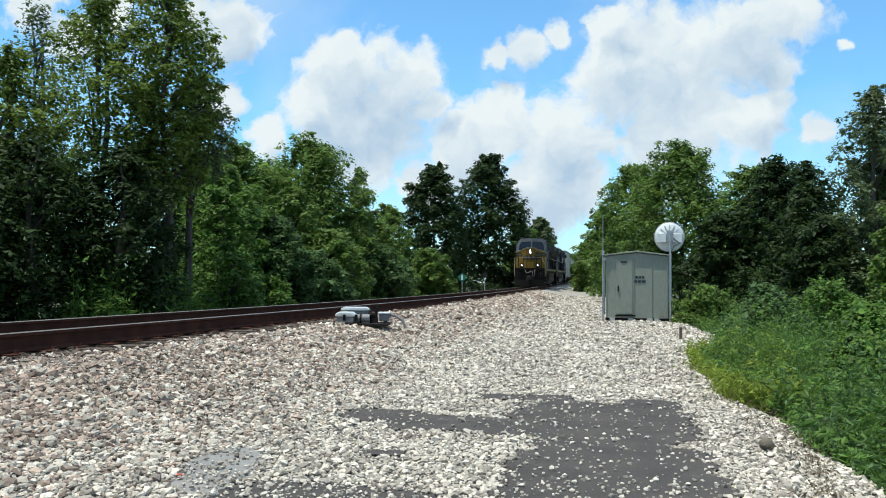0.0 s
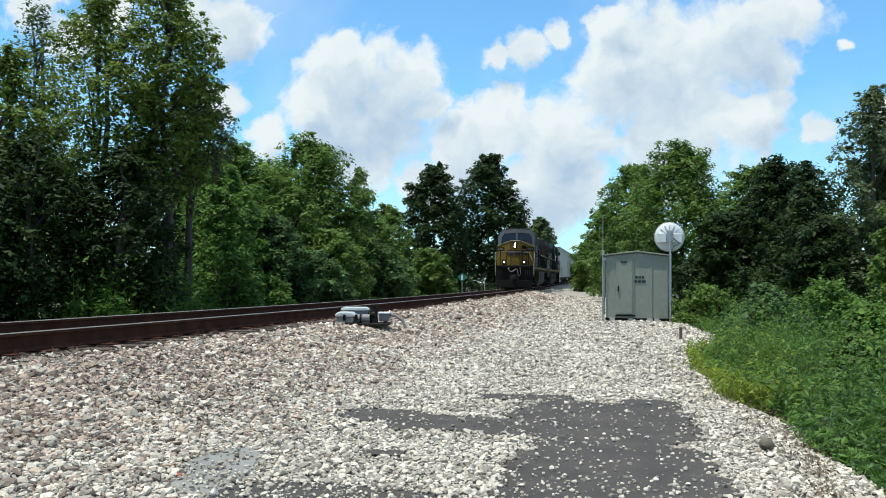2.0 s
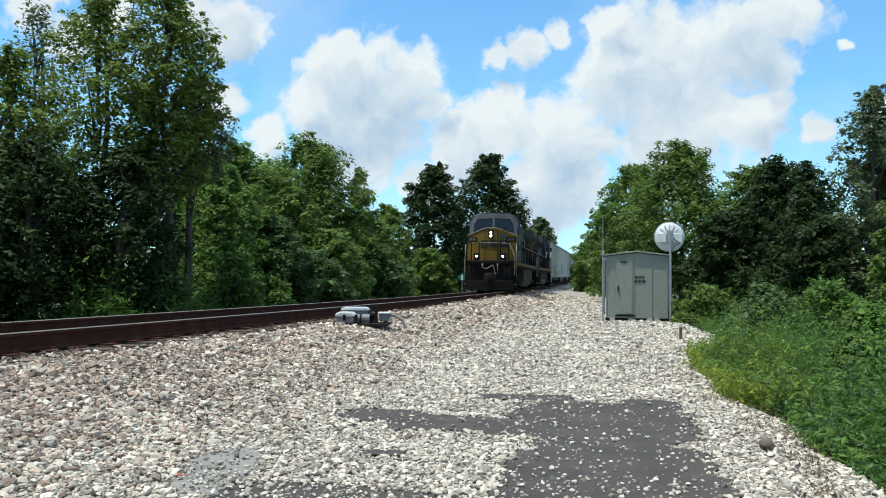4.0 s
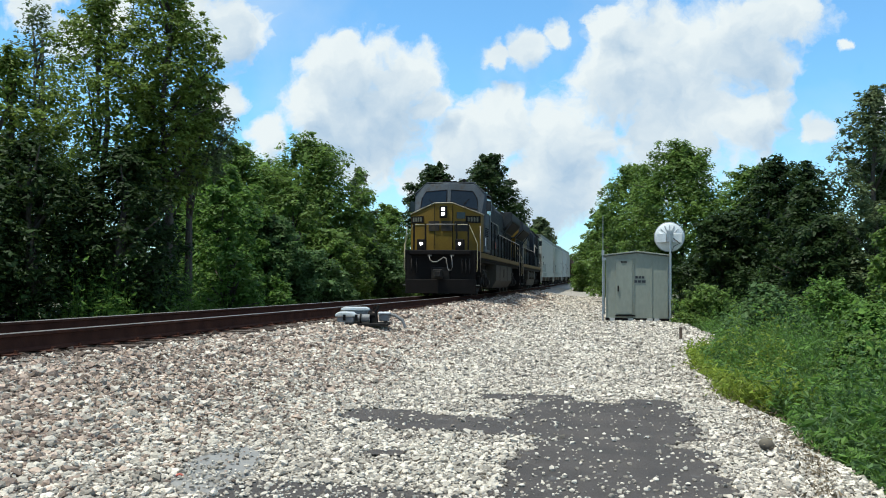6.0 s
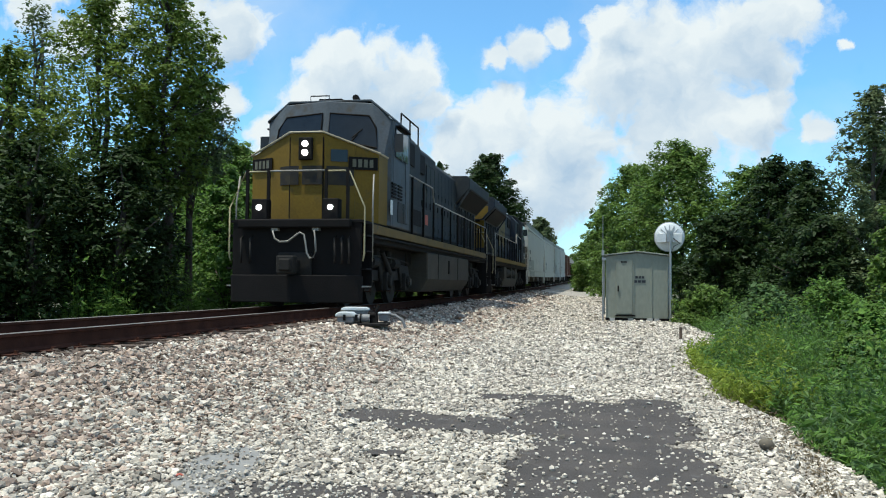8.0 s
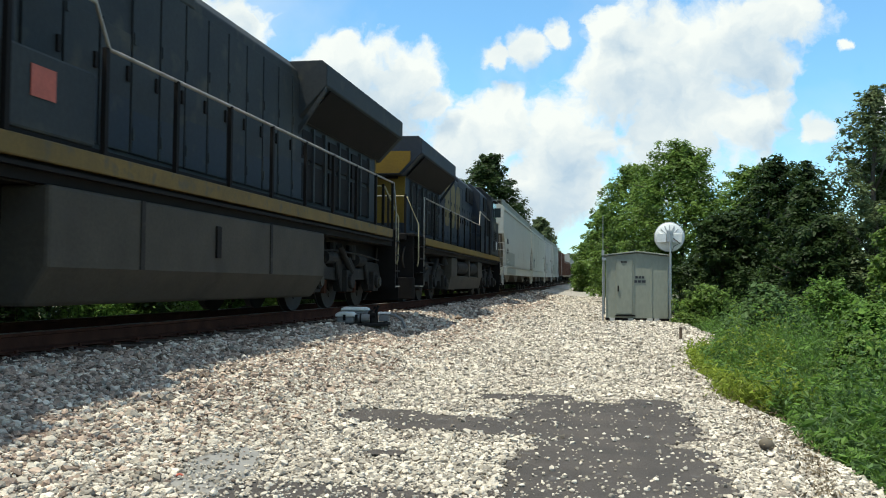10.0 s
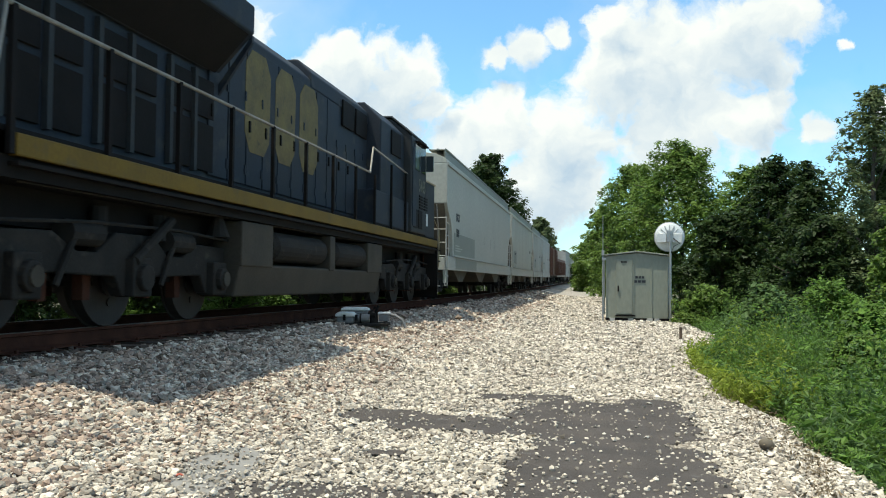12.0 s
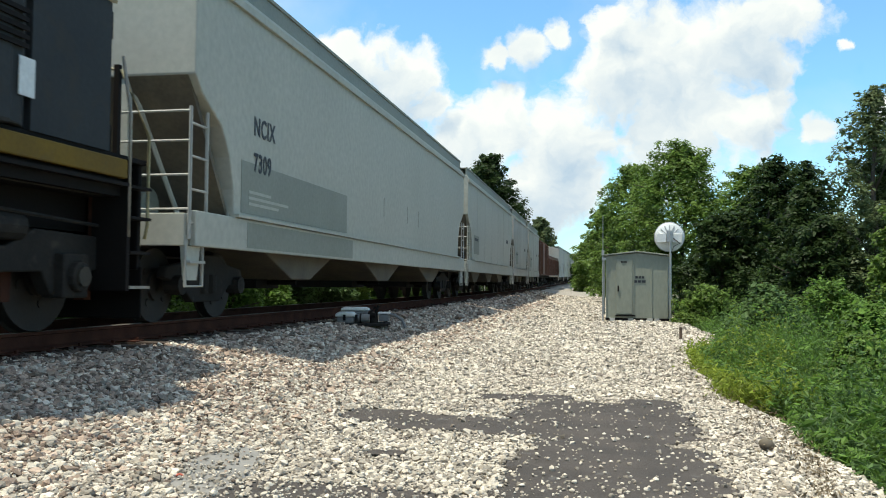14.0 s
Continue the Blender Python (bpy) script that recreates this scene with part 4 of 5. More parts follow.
    for s in (1, -1):
        pane = [(0.09, 3.76), (1.20, 3.54), (1.15, 4.02), (0.98, 4.30), (0.09, 4.36)]
        v = [raked(s, x, z, 0.020) for x, z in pane] + [raked(s, x, z, -0.03) for x, z in pane]
        part("windshield", Mesh().add(v, [(0, 1, 2, 3, 4), (9, 8, 7, 6, 5)] + [(i, (i + 1) % 5, 5 + (i + 1) % 5, 5 + i) for i in range(5)]), "glass", c)
        part("windshield_frame", Mesh().tube([raked(s, x, z, 0.022) for x, z in pane + pane[:1]], 0.022, 6), "black", c)
        part("wiper", Mesh().tube([raked(s, 0.55, 3.62, 0.05), raked(s, 0.75, 3.86, 0.04)], 0.010, 5).tube([raked(s, 0.62, 3.78, 0.04), raked(s, 0.85, 3.98, 0.04)], 0.012, 5), "black", c)
        part("side_window", Mesh().box(min(s * 1.502, s * 1.53), max(s * 1.502, s * 1.53), -7.3, -6.0, 3.40, 4.08), "glass", c, bevel=0.02)
        part("window_post", Mesh().box(min(s * 1.502, s * 1.53), max(s * 1.502, s * 1.53), -6.68, -6.6, 3.38, 4.10), "cab_grey", c)
        part("sun_visor", Mesh().box(min(s * 1.49, s * 1.62), max(s * 1.49, s * 1.62), -7.25, -6.1, 4.11, 4.14), "black", c)
        part("mirror", Mesh().box(min(s * 1.52, s * 1.72), max(s * 1.52, s * 1.72), -7.40, -7.37, 3.5, 3.92), "glass", c)
        part("side_door", Mesh().box(min(s * 1.502, s * 1.52), max(s * 1.502, s * 1.52), -6.2, -5.78, 1.95, 3.95), "cab_grey" if not second else "navy", c, bevel=0.01)
        for k in (-7.6, -7.0):
            v = Mesh()
            for q in range(5):
                v.box(min(s * 1.502, s * 1.525), max(s * 1.502, s * 1.525), k, k + 0.42, 2.45 + q * 0.075, 2.49 + q * 0.075)
            part("louvre", v, "black", c)
        for k in (-6.98, -6.42):
            part("locker_door", Mesh().box(min(s * 1.502, s * 1.516), max(s * 1.502, s * 1.516), k, k + 0.48, 1.92, 2.40), "black" if second else "cab_dark", c, bevel=0.01)
        part("cab_placard", Mesh().box(min(s * 1.502, s * 1.512), max(s * 1.502, s * 1.512), -7.70, -7.50, 2.05, 2.38), "white", c)
    part("roof_antenna", Mesh().box(-0.3, 0.25, -7.4, -7.1, 4.70, 4.77).tube([(-0.5, -7.4, 4.70), (-0.5, -7.4, 4.84), (-0.05, -7.4, 4.84), (-0.05, -7.4, 4.70)], 0.015, 6), "black", c)
    part("horn", Mesh().tube([(0.55, -6.8, 4.77), (0.55, -7.3, 4.80)], 0.035, 8, 0.08).box(0.5, 0.6, -6.85, -6.75, 4.70, 4.82), "black", c)
    if second:
        lettering("5465", 0.46, "pale_letter", c, side_pose(-1, 1.507, -6.55, 2.90), "cab_number")
    for s in (() if second else (1, -1)):
        rail_run(t, [(s * 1.25, -5.6, 4.16), (s * 1.25, -5.6, 4.74), (s * 1.25, -3.5, 4.74), (s * 1.25, -3.5, 4.16)], "black", 0.022, "roof_rail")
        rail_run(t, [(s * 1.25, -4.55, 4.18), (s * 1.25, -4.55, 4.74)], "black", 0.022, "roof_rail")
    # auxiliary cab and long hood
    h = part("hood", Mesh().prism([(-0.98, 1.79), (0.98, 1.79), (0.98, 4.20), (0.74, 4.44), (-0.74, 4.44), (-0.98, 4.20)], -3.4, 9.55, "y"), hood_mat, t, bevel=0.03)
    part("aux_cab", Mesh().prism([(-1.30, 1.79), (1.30, 1.79), (1.30, 4.20), (0.90, 4.60), (-0.90, 4.60), (-1.30, 4.20)], -5.7, -3.4, "y"), hood_mat, t, bevel=0.03)
    part("blower_housing", Mesh().prism([(-0.995, 4.06), (0.995, 4.06), (0.995, 4.34), (0.72, 4.60), (-0.72, 4.60), (-0.995, 4.34)], -3.398, 0.5, "y"), hood_mat, t, bevel=0.03)
    for s in (1, -1):
        part("control_cabinet", Mesh().box(min(s * 1.0, s * 1.44), max(s * 1.0, s * 1.44), -5.66, -2.4, 1.79, 2.52), hood_mat, t, bevel=0.03)
        for k, w in ((-3.2, 0.85), (-2.2, 0.8)):
            part("intake_grille", Mesh().box(min(s * 0.985, s * 1.03), max(s * 0.985, s * 1.03), k, k + w, 3.70, 4.24), "black", h, bevel=0.01)
        part("aux_grille", Mesh().box(min(s * 1.305, s * 1.34), max(s * 1.305, s * 1.34), -5.2, -4.3, 3.55, 4.12), "black", t, bevel=0.01)
        y = -2.95
        k = 0
        while y < 4.2:
            part("hood_door", Mesh().box(min(s * 0.982, s * 1.012), max(s * 0.982, s * 1.012), y, y + 0.60, 1.95, 4.05 if y > -1.3 else 3.3), hood_mat, h, bevel=0.008)
            part("door_latch", Mesh().box(min(s * 1.012, s * 1.04), max(s * 1.012, s * 1.04), y + 0.5, y + 0.55, 2.75, 2.92), "black", h)
            if not second:
                part("door_base", Mesh().box(min(s * 1.012, s * 1.016), max(s * 1.012, s * 1.016), y + 0.02, y + 0.58, 1.97, 2.52 + 0.10 * math.sin(y * 2.1)), "navy", h)
            for z in (2.1, 3.2):
                part("door_hinge", Mesh().box(min(s * 1.012, s * 1.03), max(s * 1.012, s * 1.03), y + 0.01, y + 0.05, z, z + 0.14), hood_mat, h)
            y += 0.64
            k += 1
        for y in (4.55, 5.2, 6.1, 6.75, 7.6, 8.3):
            part("cooling_screen", Mesh().box(min(s * 0.984, s * 1.02), max(s * 0.984, s * 1.02), y, y + 0.52, 1.98, 2.62).box(min(s * 0.984, s * 1.02), max(s * 0.984, s * 1.02), y, y + 0.52, 2.70, 3.22), "black", h, bevel=0.008)
            part("screen_post", Mesh().box(min(s * 0.984, s * 1.05), max(s * 0.984, s * 1.05), y + 0.54, y + 0.62, 1.95, 3.3), "cab_dark", h)
        for y in (-1.0, 1.0):
            part("roof_hatch", Mesh().box(s * 0.35 - 0.3, s * 0.35 + 0.3, 2.6 + y * 0.9 - 0.7, 2.6 + y * 0.9 + 0.7, 4.441, 4.48), hood_mat, h)
    part("exhaust_stack", Mesh().box(-0.3, 0.3, 0.7, 1.7, 4.442, 4.60), "black", h, bevel=0.03)
    # radiator wings
    wing = [(-0.98, 3.36), (-1.52, 3.93), (-1.52, 4.30), (-1.42, 4.38), (1.42, 4.38), (1.52, 4.30), (1.52, 3.93), (0.98, 3.36)]
    r = part("radiator_wing", Mesh().prism(wing, 4.38, 10.02, "y"), hood_mat, t, bevel=0.02)
    for s in (1, -1):
        part("radiator_screen", Mesh().prism([(s * 1.02, 3.37), (s * 1.50, 3.88), (s * 1.53, 3.86), (s * 1.05, 3.35)], 4.6, 9.6, "y"), "black", r)
        part("wing_bracket", Mesh().prism([(s * 0.99, 3.2), (s * 1.5, 3.9), (s * 1.5, 3.8), (s * 0.99, 3.05)], 4.36, 4.42, "y"), hood_mat, r)
    e = part("rear_end", Mesh().prism([(-0.99, 1.80), (0.99, 1.80), (0.99, 3.62), (-0.99, 3.62)], 9.552, 9.62, "y"), "yellow", t, bevel=0.01)
    part("rear_cap", Mesh().prism([(-0.92, 3.40), (0.92, 3.40), (1.22, 3.72), (1.22, 3.98), (-1.22, 3.98), (-1.22, 3.72)], 10.022, 10.032, "y"), "yellow", e)
    bars = Mesh()
    for k in range(4):
        bars.box(-0.30 + k * 0.16, -0.19 + k * 0.16, 10.033, 10.037, 3.66, 3.84)
    part("rear_number_bars", bars, "black", e)
    part("rear_light_box", Mesh().box(-0.14, 0.14, 9.62, 9.72, 3.3, 3.75), "black", e)
    for z in (3.62, 3.43):
        part("rear_headlight", Mesh().tube([(0, 9.72, z), (0, 9.75, z)], 0.08, 14), "glass", e)
    part("rear_number_board", Mesh().box(0.3, 0.8, 9.621, 9.65, 3.3, 3.5).box(-0.8, -0.3, 9.621, 9.65, 3.3, 3.5), "black", e)
    part("rear_stripe", Mesh().box(-1.0, 1.0, 9.622, 9.632, 1.82, 2.12), "navy", e)
    # tank
    if second:
        tank = part("fuel_tank", Mesh().prism([(-1.40, 0.75), (-1.30, 0.30), (1.30, 0.30), (1.40, 0.75), (0.95, 0.80), (0.95, 1.36), (-0.95, 1.36), (-0.95, 0.80)], -3.15, 4.45, "y"), "tank", t, bevel=0.03)
        for y0, y1 in ((-3.15, -2.0), (3.3, 4.45), (0.25, 0.55)):
            part("tank_end", Mesh().box(-1.42, 1.42, y0, y1, 0.72, 1.34), "tank", tank, bevel=0.02)
        for s in (1, -1):
            for y0, y1 in ((-1.9, 0.15), (0.65, 3.15)):
                part("air_reservoir", Mesh().tube([(s * 1.2, y0, 1.05), (s * 1.2, y0 + 0.12, 1.05)], 0.17, 20, 0.235).tube([(s * 1.2, y0 + 0.12, 1.05), (s * 1.2, y1 - 0.12, 1.05)], 0.235, 20)
                     .tube([(s * 1.2, y1 - 0.12, 1.05), (s * 1.2, y1, 1.05)], 0.235, 20, 0.17), "frame", tank, "dusty air reservoir", smooth=False)
    else:
        tank = part("fuel_tank", Mesh().prism([(-1.48, 0.62), (-1.25, 0.26), (1.25, 0.26), (1.48, 0.62), (1.48, 1.36), (-1.48, 1.36)], -3.15, 4.5, "y"), "tank", t, bevel=0.04)
        for s in (1, -1):
            for y in (-1.6, 2.0):
                part("tank_strap", Mesh().box(min(s * 1.483, s * 1.495), max(s * 1.483, s * 1.495), y, y + 0.08, 0.62, 1.35), "frame", tank)
            part("fuel_gauge", Mesh().box(min(s * 1.483, s * 1.53), max(s * 1.483, s * 1.51), 0.2, 0.32, 0.8, 1.2), "black", tank)
    for s in (1, -1):
        part("underfloor_pipe", Mesh().tube([(s * 1.3, -9.0, 1.38), (s * 1.3, 9.0, 1.38)], 0.035, 6), "frame", t)
        part("bell", Mesh().tube([(s * 1.2, 4.75, 1.36), (s * 1.2, 4.75, 1.1)], 0.07, 10, 0.16), "frame", t)
    for y in (-6.75, 6.75):
        loco_truck(t, y, True)
    # ends: plates, plough, steps, coupler
    for s in (-1, 1):
        y = s * 10.25
        if s < 0:
            y = -9.68
        off = 0.30 if s < 0 else 0.0
        part("end_plate", Mesh().box(-1.38, 1.38, min(y, y - s * 0.07), max(y, y - s * 0.07), 0.62, 1.80), "black", t, bevel=0.02)
        part("plough", Mesh().prism([(-1.42, y - s * 0.04), (-1.36, y + s * 0.06), (0, y + s * 0.30), (1.36, y + s * 0.06), (1.42, y - s * 0.04)], 0.10, 0.66, "z"), "black", t, bevel=0.02)
        part("anticlimber", Mesh().box(-1.2, 1.2, min(y, y + s * 0.2), max(y, y + s * 0.2), 1.62, 1.80), "black", t, bevel=0.03)
        coupler(t, y, s)
        for q in (1, -1):
            x0, x1 = sorted((q * 1.10, q * 1.50))
            for k, z in enumerate((0.42, 0.78, 1.14, 1.46)):
                part("step", Mesh().box(x0, x1, min(s * (9.58 - off), s * (9.97 - off)), max(s * (9.58 - off), s * (9.97 - off)), z, z + 0.03), "handrail" if k == 0 else "black", t)
            part("step_side", Mesh().box(x0, x1, min(s * (9.50 - off), s * (9.56 - off)), max(s * (9.50 - off), s * (9.56 - off)), 0.40, 1.74), "black", t)
            part("step_back", Mesh().box(min(q * 1.06, q * 1.1), max(q * 1.06, q * 1.1), min(s * (9.5 - off), s * (9.97 - off)), max(s * (9.5 - off), s * (9.97 - off)), 0.40, 1.74), "rail_rust" if second else "black", t)
            mat = "rail_yellow"
            rail_run(t, [(q * 1.42, s * (9.98 - off), 0.95), (q * 1.45, s * (9.98 - off), 1.1), (q * 1.45, s * (9.98 - off), 2.05), (q * 1.12, s * (9.96 - off), 2.78), (q * 1.0, s * (9.95 - off), 2.80), (q * 0.6, s * (9.95 - off), 2.80)], mat, 0.018, "grab_rail")
            rail_run(t, [(q * 1.5, s * (9.53 - off), 0.95), (q * 1.5, s * (9.53 - off), 2.2), (q * 1.48, s * (9.4 - off), 2.78)], "handrail", 0.018, "grab_rail")
            part("end_post", Mesh().box(q * 0.62 - 0.03, q * 0.62 + 0.03, s * (9.95 - off) - 0.03, s * (9.95 - off) + 0.03, 1.79, 2.84), "black", t)
            part("corner_post", Mesh().box(q * 1.08 - 0.03, q * 1.08 + 0.03, s * (9.95 - off) - 0.03, s * (9.95 - off) + 0.03, 1.79, 2.84), "black", t)
        rail_run(t, [(-0.62, s * (9.95 - off), 2.81), (0.62, s * (9.95 - off), 2.81)], "handrail", 0.02, "chain_rail")
        f = y + s * 0.22
        rail_run(t, [(-0.42, y, 1.60), (-0.42, f, 1.55), (-0.38, f, 1.40), (-0.27, f, 1.33), (-0.10, f, 1.34), (0.04, f, 1.44), (0.15, f, 1.52), (0.24, f, 1.48), (0.28, f, 1.30),
                     (0.31, f, 1.10), (0.37, f, 1.0), (0.45, f, 1.02), (0.50, f, 1.15), (0.48, f, 1.40), (0.46, f, 1.55), (0.46, y, 1.60)], "handrail", 0.02, "control_cable")
        for x in (-0.42, 0.46):
            part("cable_socket", Mesh().box(x - 0.07, x + 0.07, min(y, y + s * 0.14), max(y, y + s * 0.14), 1.56, 1.68), "handrail", t)
        part("coupler_pocket", Mesh().box(-0.36, 0.36, min(y, y + s * 0.1), max(y, y + s * 0.1), 0.64, 1.12), "frame", t, bevel=0.03)
        for x in (-1.15, -0.95, 0.85, 1.0, 1.15):
            rail_run(t, [(x, y, 1.45), (x, y + s * 0.12, 1.40), (x + 0.03, y + s * 0.16, 1.1), (x, y + s * 0.1, 0.9)], "frame", 0.022, "air_hose")
    for q in (1, -1):
        d = part("ditch_light", Mesh().box(q * 0.76 - 0.17, q * 0.76 + 0.17, -9.80, -9.55, 1.79, 2.22), "black", t, bevel=0.02)
        part("lens", Mesh().tube([(q * 0.76, -9.79, 2.04), (q * 0.76, -9.83, 2.04)], 0.056, 16), "lamp" if not second else "glass", d)
        # walkway rails with stanchions
        top = 2.80
        rail_run(t, [(q * 1.47, 9.4, top), (q * 1.47, -2.0, top), (q * 1.47, -2.25, 2.35 + 0.45), (q * 1.47, -2.5, 3.2), (q * 1.47, -5.6, 3.2)] if not second else
                 [(q * 1.47, 9.4, top), (q * 1.47, -1.9, top), (q * 1.47, -2.12, 3.35), (q * 1.47, -5.3, 3.2)], "handrail", 0.022)
        y = 9.3
        while y > -5.4:
            part("stanchion", Mesh().box(q * 1.47 - 0.025, q * 1.47 + 0.025, y - 0.03, y + 0.03, 1.55, top + (0.4 if y < -2.3 else 0.0)), "black", t)
            y -= 1.45
    if second:
        for side in (1, -1):
            for k, (y0, y1) in enumerate(((2.5, 3.5), (1.35, 2.3), (0.15, 1.15))):
                a = [(y0 + 0.25, 2.46), (y1 - 0.2, 2.46), (y1, 2.75), (y1 - 0.02, 3.8), (y1 - 0.25, 4.03), (y0 + 0.22, 4.03), (y0, 3.75), (y0 + 0.03, 2.7)]
                part("side_emblem", Mesh().prism(a, side * 1.013, side * 1.018), "faded", h, "faded yellow emblem block")
    else:
        part("warning_label", Mesh().box(1.445, 1.452, -3.4, -3.05, 2.1, 2.38).box(-1.452, -1.445, -3.4, -3.05, 2.1, 2.38), "red", t)
        part("cabinet_vents", Mesh().box(1.445, 1.46, -5.2, -4.0, 2.0, 2.4).box(-1.46, -1.445, -5.2, -4.0, 2.0, 2.4), "black", t)
    return t


def car_truck(parent, y, live):
    t = part("truck", Mesh().box(-0.95, 0.95, -0.2, 0.2, 0.42, 0.8), "black", parent, at=pose(0, y, 0))
    for s in (1, -1):
        out = [(-1.15, 0.55), (-1.1, 0.68), (-0.6, 0.75), (-0.35, 0.86), (0.35, 0.86), (0.6, 0.75), (1.1, 0.68), (1.15, 0.55), (0.7, 0.45), (0.4, 0.24), (-0.4, 0.24), (-0.7, 0.45)]
        part("side_frame", Mesh().prism(out, s * 0.98, s * 1.1), "frame", t, bevel=0.02)
        for k in (-0.88, 0.88):
            part("bearing", Mesh().tube([(s * 1.0, k, 0.46), (s * 1.2, k, 0.46)], 0.12, 12), "frame", t)
        part("springs", Mesh().tube([(s * 1.1, -0.12, 0.35), (s * 1.1, -0.12, 0.6)], 0.07, 8).tube([(s * 1.1, 0.12, 0.35), (s * 1.1, 0.12, 0.6)], 0.07, 8), "frame", t)
    for k in (-0.88, 0.88):
        wheelset(t, k, 0.457, live)


def ladder(parent, q, y0, y1, z0, z1, x=1.52, rungs=5, mat="hopper"):
    m = Mesh().tube([(q * x, y0, z0), (q * x, y0, z1)], 0.022, 6).tube([(q * x, y1, z0), (q * x, y1, z1)], 0.022, 6)
    for k in range(rungs):
        z = z0 + (z1 - z0) * (k + 0.5) / rungs
        m.tube([(q * x, y0, z), (q * x, y1, z)], 0.016, 6)
    part("ladder", m, mat, parent)


def covered_hopper(length, mat, first=False, live=False, hatch=False, label=""):
    """A covered hopper car, origin on the rails between its couplers."""
    t = thing("hopper_car", label or "pale grey covered hopper car with dusty slope sheets", "hopper car", group="freight cars")
    L = length / 2 - 0.55
    top = 4.18
    # side sheet with rounded corners above the trucks
    half = [(L, top), (L, 2.95), (L - 0.2, 2.75), (L - 0.75, 2.45), (L - 1.0, 2.1), (L - 1.12, 1.7), (L - 1.15, 1.36)]
    out = half + [(-y, z) for y, z in reversed(half)]
    b = part("body", Mesh().prism(out, -1.55, 1.55), mat, t, bevel=0.02)
    rf = [(-1.55, top), (1.55, top), (1.50, 4.32), (1.15, 4.48), (0.45, 4.56), (-0.45, 4.56), (-1.15, 4.48), (-1.5, 4.32)]
    part("roof", Mesh().prism(rf, -L, L, "y"), mat, b, bevel=0.015)
    part("eave_rail", Mesh().box(1.552, 1.60, -L, L, top - 0.08, top + 0.02).box(-1.60, -1.552, -L, L, top - 0.08, top + 0.02), mat, b)
    walkway = Mesh()
    for s in (1, -1):
        for x in (0.95, 1.2, 1.45):
            walkway.box(s * x - 0.02, s * x + 0.02, -L + 0.2, L - 0.2, 4.60, 4.65)
        y = -L + 0.3
        while y < L - 0.3:
            walkway.box(s * 1.2 - 0.25, s * 1.2 + 0.25, y, y + 0.04, 4.605, 4.64).box(s * 1.4 - 0.02, s * 1.4 + 0.02, y, y + 0.04, 4.33, 4.605)
            y += 0.40
        walkway.box(s * 1.2 - 0.24, s * 1.2 + 0.24, -L + 0.2, L - 0.2, 4.612, 4.624).box(s * 1.43, s * 1.445, -L + 0.2, L - 0.2, 4.36, 4.604)
    part("roof_walkway", walkway, "panel", t)
    hat = Mesh()
    for k in range(5):
        y = -L * 0.8 + k * L * 0.4
        hat.box(-0.28, 0.28, y - 0.6, y + 0.6, 4.561, 4.66)
    part("loading_hatches", hat, mat, t)
    if hatch:
        part("raised_hatch", Mesh().box(-1.3, 1.3, -L, -L + 1.6, 4.45, 4.85), mat, t, bevel=0.02)
    for s in (1, -1):
        part("side_sill", Mesh().box(min(s * 1.50, s * 1.585), max(s * 1.50, s * 1.585), -L, L, 0.92, 1.34), mat, t, bevel=0.015)
        part("sill_ledge", Mesh().box(min(s * 1.52, s * 1.64), max(s * 1.52, s * 1.64), -L + 1.1, L - 1.1, 1.342, 1.38), mat, t)
    # bays
    for k in (-1, 0, 1):
        y = k * (L - 1.1) * 0.62
        w = (L - 1.2) * 0.325
        part("outlet_bay", Mesh().prism([(y - w, 1.36), (y + w, 1.36), (y + 0.45, 0.55), (y - 0.45, 0.55)], -1.3, 1.3), "dust", t, bevel=0.02)
        part("outlet_gate", Mesh().box(-0.7, 0.7, y - 0.5, y + 0.5, 0.40, 0.548).tube([(-1.2, y, 0.5), (1.2, y, 0.5)], 0.04, 8), "black", t)
    part("centre_sill", Mesh().box(-0.3, 0.3, -L - 0.1, L + 0.1, 0.85, 1.12), "black", t)
    for s in (1, -1):
        part("slope_sheet", Mesh().prism([(s * (L + 0.004), 2.94), (s * (L - 1.13), 1.34), (s * (L - 1.20), 1.34), (s * (L - 0.1), 2.94)], -1.45, 1.45), "dust", t)
        part("end_platform", Mesh().box(-1.5, 1.5, min(s * (L - 1.2), s * L), max(s * (L - 1.2), s * L), 1.0, 1.12), mat, t, bevel=0.01)
        part("end_sill", Mesh().box(-1.5, 1.5, min(s * L, s * (L + 0.12)), max(s * L, s * (L + 0.12)), 0.92, 1.3), mat, t, bevel=0.01)
        for q in (1, -1):
            part("corner_post", Mesh().box(q * 0.62 - 0.06, q * 0.62 + 0.06, s * (L - 0.06) - 0.05, s * (L - 0.06) + 0.05, 1.12, 2.95), mat, t)
            ladder(t, q, s * (L - 0.35), s * (L + 0.08), 1.0, 2.55, 1.54, 4, "hopper_b" if first else mat)
            m = Mesh()
            for z in (1.35, 1.75, 2.15, 2.5):
                m.tube([(q * 0.62, s * (L + 0.05), z), (q * 1.54, s * (L + 0.08), z)], 0.016, 6)
            part("end_ladder", m, "hopper_b" if first else mat, t)
            part("stirrup_step", Mesh().tube([(q * 1.5, s * (L - 0.35), 1.0), (q * 1.5, s * (L - 0.35), 0.45), (q * 1.5, s * (L + 0.08), 0.45), (q * 1.5, s * (L + 0.08), 1.0)], 0.022, 6)
                 .box(q * 1.5 - 0.05, q * 1.5 + 0.05, s * (L - 0.14) - 0.2, s * (L - 0.14) + 0.2, 0.72, 0.75), "hopper_b" if first else mat, t)
